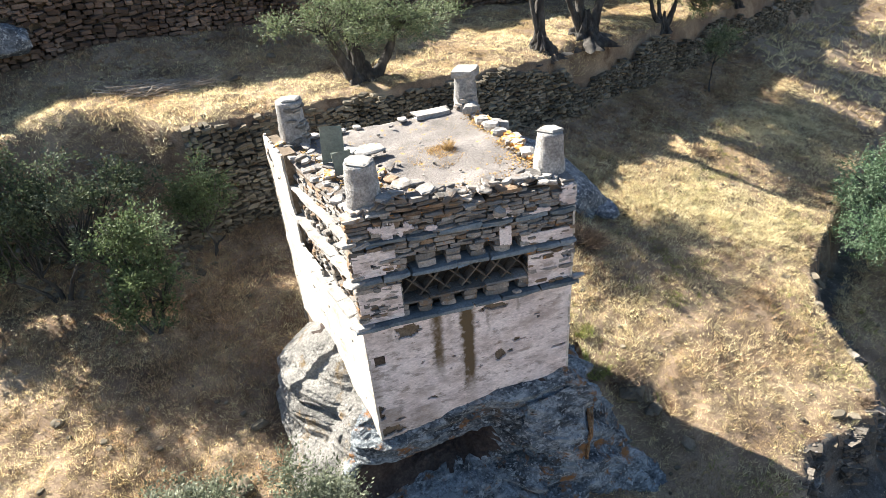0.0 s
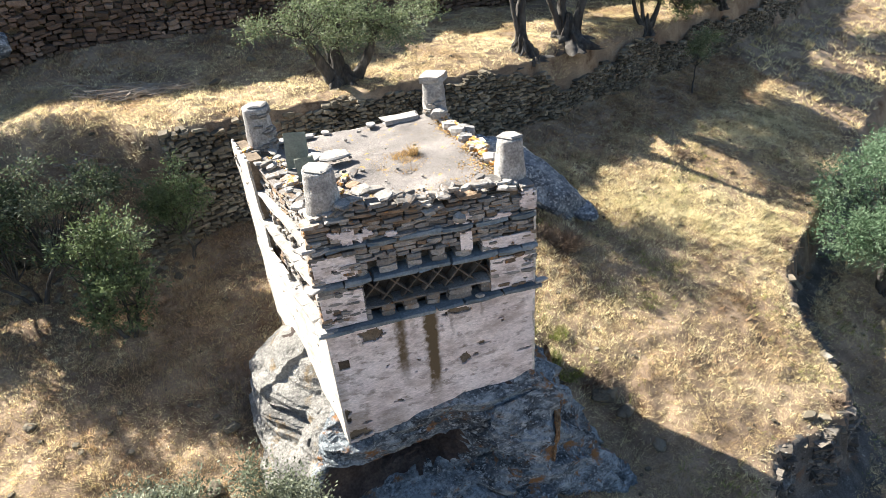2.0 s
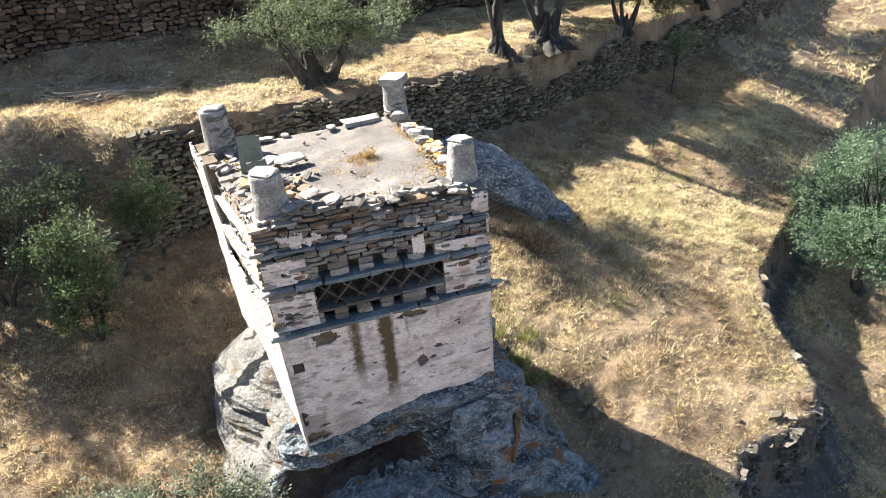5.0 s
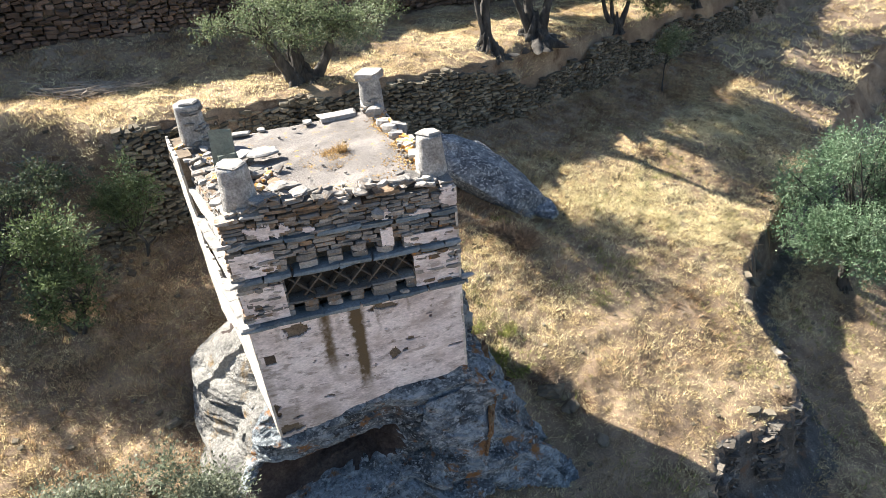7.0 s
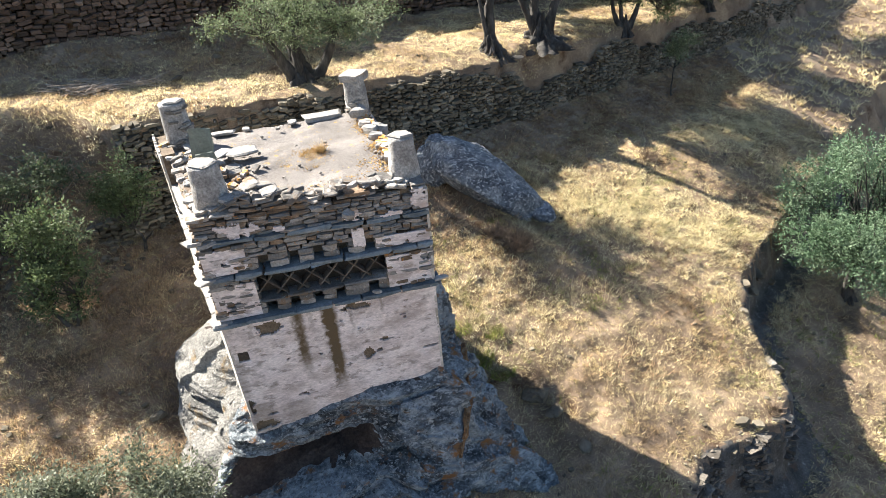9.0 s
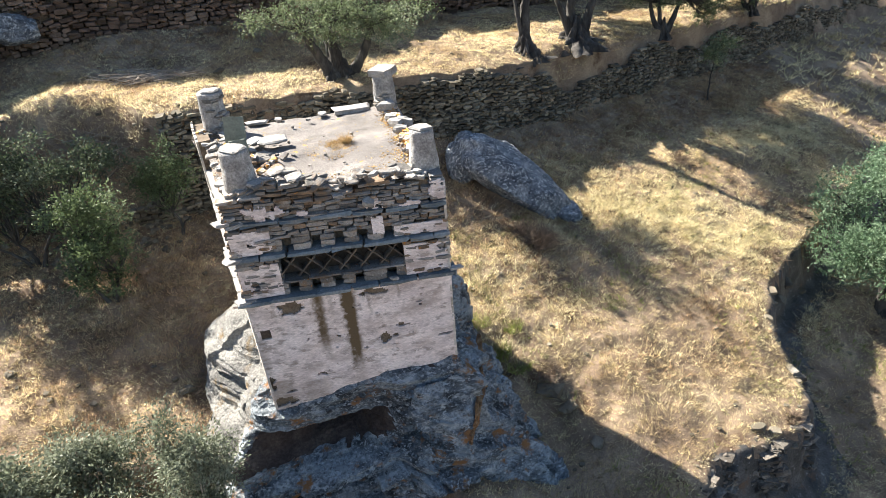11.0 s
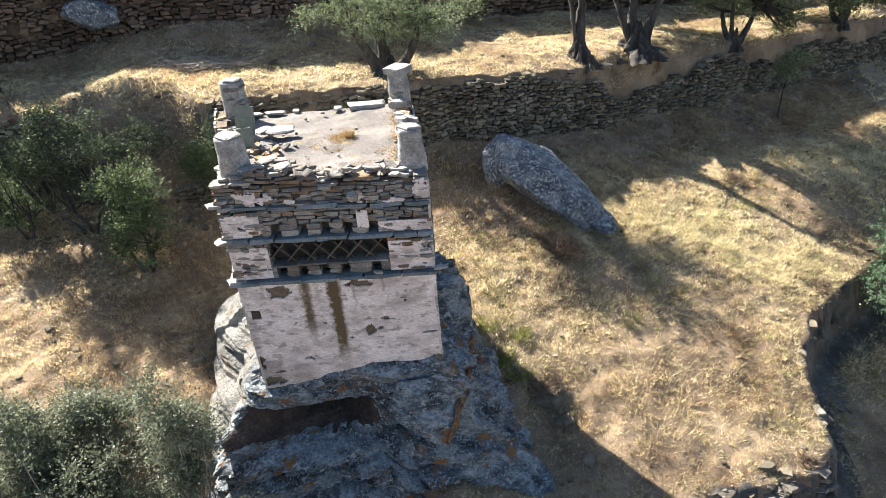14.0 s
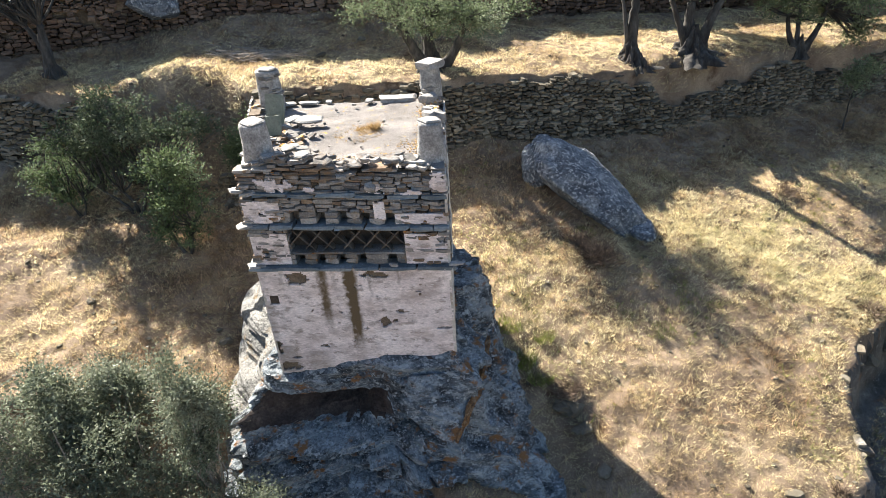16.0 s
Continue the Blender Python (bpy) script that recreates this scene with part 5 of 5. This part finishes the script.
# ---- dry grass ----


def grass(name, n, x0, x1, y0, y1, hmin, hmax, wide, seed, material, allow, label):
    g = np.random.RandomState(seed)
    x, y = g.uniform(x0, x1, n), g.uniform(y0, y1, n)
    ok = allow(x, y, g.rand(n))
    x, y = x[ok], y[ok]
    k = 7
    big = np.repeat(g.uniform(0.5, 1.5, len(x)) * (0.25 + 1.5 * vfbm(x * 1.3 + 40, y * 1.3, 4)), k)
    m = len(big)
    z = np.repeat(ground_height(x, y), k)
    a, la = g.uniform(0, 2 * math.pi, m), g.uniform(0, 2 * math.pi, m)
    off = np.abs(g.normal(size=m)) * 0.045 * big
    x, y = np.repeat(x, k) + off * np.cos(la), np.repeat(y, k) + off * np.sin(la)
    h = g.uniform(hmin, hmax, m) * big
    lean = g.uniform(0.3, 1.6, m) * h
    w = wide * g.uniform(0.6, 1.3, m)
    b0 = np.stack([x - w * np.cos(a), y - w * np.sin(a), z - 0.02], -1)
    b1 = np.stack([x + w * np.cos(a), y + w * np.sin(a), z - 0.02], -1)
    tip = np.stack([x + lean * np.cos(la), y + lean * np.sin(la), z + h], -1)
    V = np.stack([b0, b1, tip], 1).reshape(-1, 3)
    ob = child(new(name, mesh_of(name, V, np.arange(m * 3).reshape(-1, 3), material)), None)
    return tagged(ob, label, "grass", kind="stuff")


def on_footprint(x, y):
    """Where the outcrop, the tower and the boulder stand."""
    a = np.degrees(np.arctan2(y - ROCK_C[1], x - ROCK_C[0]))
    r = np.interp(a, ROCK_A, np.array(ROCK_LIP) + 1.05 * np.array(ROCK_OUT) + 0.5 * np.array(ROCK_FOOT))
    rock = np.hypot(x - ROCK_C[0], y - ROCK_C[1]) < r - 0.15
    bould = ((x - 9.6) * 0.95 - (y - 18.6) * 0.31) ** 2 / 3.2 + ((x - 9.6) * 0.31 + (y - 18.6) * 0.95) ** 2 / 1.2 < 1
    return rock | bould


def steep(x, y):
    back = y - np.interp(x, WALL_X, WALL_Y)
    up = y - np.interp(x, UP_X, UP_Y)
    d = edge_distance(x, y)
    return ((back > -0.1) & (back < 0.5) & ((x > -2.6) | (x < -7.2))) | ((up > -0.1) & (up < 0.6)) | ((d < 0.1) & (d > -1.0))


def field_grass(x, y, r):
    cover = 0.55 + 1.1 * (vfbm(x * 0.35 + 3, y * 0.35 + 8, 4) - 0.2)
    under = smooth01((y - np.interp(x, UP_X, UP_Y) + 3.2) / 2.0)
    back = y - np.interp(x, WALL_X, WALL_Y)
    shade = np.exp(-((back + 1.2) / 1.3) ** 2) * (x > 5) + np.exp(-((x - 8.6) / 1.9) ** 2 - ((y - 17.4) / 1.0) ** 2) + 0.6 * (edge_distance(x, y) < -0.3)
    return (r < cover - 0.5 * under - 0.6 * np.clip(shade, 0, 1)) & ~on_footprint(x, y) & ~steep(x, y)


grass("dry_grass", 240000, -12, 28, 4, 33, 0.022, 0.085, 0.0072, 3, M_grass, field_grass, "straw-coloured dry grass over the terraces")


def herb_strip(x, y, r):
    """Brown dead herbs in hollows, on a strip under the terrace walls and round the shrubs."""
    back = y - np.interp(x, WALL_X, WALL_Y)
    up = y - np.interp(x, UP_X, UP_Y)
    strip = 1.5 * np.exp(-((back + 1.9) / 1.9) ** 2) + 1.5 * np.exp(-((x - 9.0) / 2.4) ** 2 - ((y - 17.2) / 1.6) ** 2) + 0.8 * np.exp(-((up + 1.2) / 1.0) ** 2) + 0.75 * np.exp(-((x + 2.8) / 3.2) ** 2 - ((y - 13.2) / 3.0) ** 2)
    cover = 0.9 * strip * (0.4 + vfbm(x * 0.8 + 5, y * 0.8, 3)) + 2.2 * np.clip(vfbm(x * 0.5 + 21, y * 0.5 + 7, 4) - 0.55, 0, 1)
    return (r < cover) & ~on_footprint(x, y) & ~steep(x, y)


grass("brown_herbs", 75000, -12, 28, 5, 30, 0.05, 0.16, 0.010, 6, M_herb, herb_strip, "brown dead herbs along the wall foot and in hollows")


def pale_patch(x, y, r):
    """Dense straw, coloured paler for the sunlit swell beside the gully and the field's upper end."""
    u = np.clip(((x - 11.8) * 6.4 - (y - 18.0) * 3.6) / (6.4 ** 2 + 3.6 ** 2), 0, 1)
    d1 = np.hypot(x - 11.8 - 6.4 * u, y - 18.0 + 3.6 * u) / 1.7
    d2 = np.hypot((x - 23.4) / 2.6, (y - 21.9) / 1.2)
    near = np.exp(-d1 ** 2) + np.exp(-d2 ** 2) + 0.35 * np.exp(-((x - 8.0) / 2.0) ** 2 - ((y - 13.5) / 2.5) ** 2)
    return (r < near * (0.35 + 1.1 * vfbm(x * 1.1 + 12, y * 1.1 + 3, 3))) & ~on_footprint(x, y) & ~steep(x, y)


grass("pale_straw", 90000, 5, 27, 9, 25, 0.04, 0.13, 0.010, 8, M_straw, pale_patch, "dense pale straw, coloured brighter for the sunlit swell of the field")
grass("far_grass", 12000, 28, 60, 14, 50, 0.1, 0.25, 0.03, 4, M_grass, lambda x, y, r: ~steep(x, y) & (r < 0.8), "pale dry grass along the far slope")
grass("green_weeds", 4000, 5, 24, 6, 22, 0.05, 0.16, 0.012, 5, M_green, lambda x, y, r: (vfbm(x * 0.7 + 60, y * 0.7, 3) > 0.60) & ~on_footprint(x, y) & ~steep(x, y), "small patches of green weeds among straw")


def tuft(name, at, n, spread, h, material, label, seed, w=0.006):
    g = np.random.RandomState(seed)
    a = g.uniform(0, 2 * math.pi, n)
    rr = spread * np.sqrt(g.rand(n))
    x, y = at[0] + rr * np.cos(a), at[1] + rr * np.sin(a)
    z = np.full(n, at[2])
    hh = h * g.uniform(0.3, 1, n)
    ta = g.uniform(0, 2 * math.pi, n)
    tip = np.stack([x + hh * 0.8 * np.cos(ta), y + hh * 0.8 * np.sin(ta), z + hh], -1)
    b = g.uniform(0, 2 * math.pi, n)
    p0 = np.stack([x - w * np.cos(b), y - w * np.sin(b), z], -1)
    p1 = np.stack([x + w * np.cos(b), y + w * np.sin(b), z], -1)
    ob = child(new(name, mesh_of(name, np.stack([p0, p1, tip], 1).reshape(-1, 3), np.arange(n * 3).reshape(-1, 3), material)), None)
    return tagged(ob, label, "plant")


M_weed = mat("rusty_dry_weed", [(0.3, (0.30, 0.17, 0.07)), (0.7, (0.50, 0.37, 0.18))], 5, 20, 0.3, 0.9, 0, vary='island', vamt=0.4, thin=0.3)
tuft("dry_weed", (3.1, 10.7, 5.08), 900, 0.55, 0.06, M_weed, "rusty dry weeds on the earth roof", 1)
tuft("dry_weed", (3.3, 10.85, 5.08), 900, 0.3, 0.09, M_weed, "low rusty weeds on the earth roof", 3)
tuft("dry_weed", (3.45, 10.9, 5.1), 260, 0.1, 0.24, M_weed, "upright rusty dry weed on the roof", 2)


def brush_pile(at, n, spread, seed, label):
    r = random.Random(seed)
    bits = []
    for i in range(n):
        a = r.gauss(0.25, 0.5)
        c = Vector((at[0] + r.gauss(0, spread), at[1] + r.gauss(0, spread * 0.35), 0))
        ln = r.uniform(0.4, 1.3)
        d = Vector((math.cos(a), math.sin(a) * 0.6, 0)) * ln * 0.5
        p, q = c - d, c + d
        p.z, q.z = gz(p.x, p.y) + r.uniform(0.02, 0.3), gz(q.x, q.y) + r.uniform(0.02, 0.35)
        bits.append(tube(bend(p, q, 4, 0.06, r), [0.014, 0.012, 0.01, 0.008, 0.004], 5))
    V, F = merged(bits)
    ob = child(new("brushwood_pile", mesh_of("brushwood_pile", V, F, M_twig)), None)
    return tagged(ob, label, "brushwood", kind="stuff")


def dry_shrub(at, n, size, seed, label, material):
    r = random.Random(seed)
    z = gz(at[0], at[1])
    bits = []
    for i in range(n):
        d = Vector((r.gauss(0, 1), r.gauss(0, 1), abs(r.gauss(0.6, 0.5)))).normalized() * size * r.uniform(0.5, 1.0)
        p = Vector((at[0] + r.gauss(0, size * 0.3), at[1] + r.gauss(0, size * 0.3), z))
        bits.append(tube(bend(p, p + d, 3, size * 0.12, r), [0.016, 0.012, 0.009, 0.005], 4))
    V, F = merged(bits)
    ob = child(new("dry_shrub", mesh_of("dry_shrub", V, F, material)), None)
    return tagged(ob, label, "shrub")


dry_shrub((9.5, 15.3), 420, 0.75, 51, "leafless dry brown shrub below the boulder", M_drytwig)
dry_shrub((8.9, 15.9), 260, 0.6, 52, "leafless dry brown shrub below the boulder", M_drytwig)
dry_shrub((17.3, 19.9), 170, 0.5, 53, "dry brown thorny cushion in the grass", M_drytwig)
dry_shrub((18.1, 14.4), 150, 0.45, 54, "dry brown shrub on the field edge", M_drytwig)
dry_shrub((14.3, 8.2), 120, 0.35, 55, "dry brown shrub on the field edge", M_drytwig)
dry_shrub((7.9, 10.4), 150, 0.45, 56, "dry shrub in the tower's shadow", M_drytwig)
brush_pile((-2.7, 22.3), 150, 0.75, 4, "heap of bleached dead branches on the terrace")
brush_pile((-4.4, 19.6), 30, 0.4, 6, "dead broken branches sticking from the slope")

# ---- dry stone terrace walls ----


def dry_wall(name, xs, ys, x0, x1, height, label, count, smin, smax, near, seed, mats, sink=0.3):
    """A battered wall of flat field stones along a bent line; the nearest stones are parts, the rest one mesh."""
    r = random.Random(seed)
    mid = ((x0 + x1) / 2, float(np.interp((x0 + x1) / 2, xs, ys)))
    ob = thing(name, (mid[0], mid[1], gz(mid[0], mid[1] - 0.4)), label, "wall", kind="structure")
    items, x = [], x0
    z_off = -sink
    while z_off < 3.6:
        h = r.uniform(smin, smax)
        x = x0 + r.uniform(0, 0.15)
        alive = False
        while x < x1:
            ln = h * r.uniform(0.9, 2.3) + r.random() ** 3 * 0.25
            xc = x + ln / 2
            yw = float(np.interp(xc, xs, ys))
            top = height(xc)
            if z_off + h * 0.5 < top - 0.35 * abs(math.sin(xc * 1.7) * math.sin(xc * 0.6 + 1)) and r.random() < 0.96:
                alive = True
                turn = math.atan2(float(np.interp(xc + 0.2, xs, ys)) - float(np.interp(xc - 0.2, xs, ys)), 0.4)
                items.append((xc, yw + 0.14 * z_off + 0.12 * math.sin(xc * 1.3) + r.uniform(-0.09, 0.06), z_off + h / 2 + r.uniform(-0.03, 0.03) + 0.06 * math.sin(xc * 2.1), (ln * r.uniform(0.82, 0.98), 0.3, h * r.uniform(0.7, 1.0)), turn + r.uniform(-0.3, 0.3), (r.uniform(-0.2, 0.2), r.uniform(-0.22, 0.22))))
            x += ln * math.cos(0.3)
        z_off += h
        if not alive:
            break
    foot = ground_height(np.array([i[0] for i in items]), np.array([float(np.interp(i[0], xs, ys)) - 0.35 for i in items]), False)
    items = [((i[0], i[1], i[2] + f), i[3], i[4], i[5]) for i, f in zip(items, foot)]
    items.sort(key=lambda i: abs(i[0][0] - near))
    for at, size, turn, tilt in items[:count]:
        stone(ob, mats[0], at, size, turn, tilt)
    rest = joined_stones("stones", items[count:], mats[1], ob)
    rest["kind"] = "stuff"
    return ob


TOP_X = np.arange(-20, 50, 0.1)
TOP_Y = np.interp(TOP_X, WALL_X, WALL_Y)
TOP_H = ground_height(TOP_X, TOP_Y + 0.6, False) - ground_height(TOP_X, TOP_Y - 0.35, False)


def terrace_top(x):
    return float(np.interp(x, TOP_X, TOP_H))


dry_wall("terrace_wall", WALL_X, WALL_Y, -2.3, 44.0, lambda x: terrace_top(x) - (0.62 + 0.28 * math.sin(x * 0.9)) * min(max((x - 10) / 3, 0), 1), "dry-laid slate terrace wall, partly slumped", 300, 0.05, 0.16, 8.0, 31, (M_wallstone, M_slate_joined))
dry_wall("terrace_wall", WALL_X, WALL_Y, -17.0, -7.6, lambda x: terrace_top(x) - 0.1, "shaded dry-laid slate terrace wall", 120, 0.08, 0.19, -10.0, 32, (M_wallstone, M_slate_joined))
dry_wall("terrace_wall", WALL_X, [v - 0.4 for v in WALL_Y], -7.7, -2.2, lambda x: 0.85 + 0.35 * math.sin(x * 1.9), "collapsed stretch of dry-laid terrace wall", 60, 0.08, 0.22, -3.0, 34, (M_wallstone, M_slate_joined), 0.2)
dry_wall("upper_terrace_wall", UP_X, UP_Y, -16.0, 26.0, lambda x: 3.2 + 0.2 * math.sin(x), "tall brown dry-laid wall of the upper terrace", 300, 0.08, 0.2, 0.0, 33, (M_redwall, M_redwall_joined))

# stones along the crumbling field edge
edge_stones = []
for (ax, ay), (bx, by) in zip(FIELD_EDGE[3:16], FIELD_EDGE[4:17]):
    n = int(math.hypot(bx - ax, by - ay) / (0.2 if ay < 9 else 0.5))
    for k in range(n):
        t = (k + RS.random()) / n
        x, y = ax + (bx - ax) * t + RS.gauss(0, 0.22), ay + (by - ay) * t + RS.gauss(0, 0.22)
        s = 0.06 + 0.34 * RS.random() ** 3
        edge_stones.append(((x, y, gz(x, y) + 0.02), (s * 1.3, s, s * RS.uniform(0.25, 0.5)), RS.uniform(-1, 1), (RS.uniform(-0.2, 0.2), RS.uniform(-0.2, 0.2))))
eo = joined_stones("edge_stones", edge_stones, M_slate_joined, None, 'slab')
tagged(eo, "broken slates along the crumbling field edge", "stones", kind="stuff")
pebbles = []
for k in range(420):
    x, y = RS.uniform(-9, 24), RS.uniform(7, 26)
    if on_footprint(np.array([x]), np.array([y]))[0]:
        continue
    if y > 23.6 and 10.5 < x < 17:
        continue
    s = RS.uniform(0.05, 0.2) ** 1.1
    pebbles.append(((x, y, gz(x, y) + 0.01), (s * 1.2, s, s * 0.5), RS.uniform(-1, 1), (RS.uniform(-0.2, 0.2), RS.uniform(-0.2, 0.2))))
for k in range(150):
    x = RS.uniform(-7.4, -2.2)
    y = float(np.interp(x, WALL_X, WALL_Y)) + RS.uniform(-1.9, 0.9)
    s = RS.uniform(0.06, 0.26)
    pebbles.append(((x, y, gz(x, y) + 0.02), (s * 1.3, s, s * 0.5), RS.uniform(-1, 1), (RS.uniform(-0.3, 0.3), RS.uniform(-0.3, 0.3))))
po = joined_stones("field_stones", pebbles, M_slate_joined, None, 'slab')
tagged(po, "scattered grey stones in the dry grass", "stones", kind="stuff")

# orange lichen crumbs and grit on the roof
crumbs = []
for k in range(1500):
    if k < 950:
        c = RS.choice((0.75, 1.2, 1.3, 1.9, 2.1, 2.7, 3.1, 3.3, 3.7))
        p = on_right(c + RS.gauss(0, 0.16), 0, -0.34 - abs(RS.gauss(0, 0.13 if c > 1.5 else 0.3)))
    elif k < 1180:
        p = on_front(RS.uniform(1.0, 3.8), 0, -0.35 - abs(RS.gauss(0, 0.25)))
    else:
        p = on_side(RS.uniform(0.8, 3.9), 0, -0.45 - abs(RS.gauss(0, 0.25)))
    s = RS.uniform(0.010, 0.034)
    crumbs.append(((p.x, p.y, 5.10 + s * 0.15), (s * 1.4, s, s * 0.45), RS.uniform(-1.5, 1.5), (RS.uniform(-0.2, 0.2), RS.uniform(-0.2, 0.2))))
co = joined_stones("roof_rubble", crumbs, M_crumb, None, 'slab')
tagged(co, "crumbled stones and orange lichen on the roof", "rubble", kind="stuff")

# green weeds at the foot of the outcrop, and a few field rocks
for k, (x, y, n, r, h) in enumerate(((6.7, 11.2, 500, 0.45, 0.28), (7.2, 10.7, 350, 0.35, 0.22), (6.4, 12.2, 300, 0.4, 0.25), (7.4, 11.9, 220, 0.3, 0.2), (10.9, 12.6, 220, 0.5, 0.14), (9.2, 16.6, 200, 0.4, 0.2))):
    tuft("green_weed", (x, y, gz(x, y)), n, r, h, M_green, "green weeds among dry straw", 60 + k, 0.012)
for k, (x, y, sx) in enumerate(((7.9, 10.0, 0.42), (8.2, 9.5, 0.3), (8.6, 8.5, 0.26), (-2.1, 9.9, 0.3), (-6.0, 12.6, 0.22), (-1.6, 11.4, 0.2), (-0.4, 22.6, 0.22), (18.5, 13.9, 0.35), (17.6, 13.1, 0.3), (1.0, 24.2, 0.2))):
    boulder("field_rock", (x, y, gz(x, y) + sx * 0.15), (sx, sx * 0.7, sx * 0.5), (0, 8, 37 * k), 20 + k, M_slate_joined, "weathered grey-brown rock lying in the grass", 0.3, 6)

# bedded rock that crops out of the bank under the field edge
bank = []
for k in range(900):
    t = RS.uniform(0, 6.9) if k < 500 else RS.uniform(2.5, 6.5)
    i = min(int(t), 6)
    (ax, ay), (bx, by) = FIELD_EDGE[7 + i], FIELD_EDGE[8 + i]
    u = t - i
    ex, ey = ax + (bx - ax) * u, ay + (by - ay) * u
    ln = math.hypot(bx - ax, by - ay)
    ox, oy = -(by - ay) / ln, (bx - ax) / ln
    if edge_distance(np.array([ex + ox * 0.3]), np.array([ey + oy * 0.3]))[0] > 0:
        ox, oy = -ox, -oy
    drop = 1.4 * RS.random()
    away = -0.16 + 0.30 * drop + RS.uniform(-0.12, 0.08) + 0.2 * math.sin(t * 5.0)
    top = gz(ex - ox * 0.7, ey - oy * 0.7)
    bank.append(((ex + ox * away, ey + oy * away, top - 0.24 - drop), (RS.uniform(0.12, 0.3) + 0.4 * RS.random() ** 3, RS.uniform(0.2, 0.5), RS.uniform(0.04, 0.16)),
                 math.atan2(by - ay, bx - ax) + RS.gauss(0, 0.5), (RS.gauss(0, 0.22), RS.gauss(0, 0.22))))
bo = joined_stones("bank_ledges", bank, M_bank, None, 'block')
tagged(bo, "bedded brown-grey rock ledges in the crumbling bank", "rock", kind="stuff")
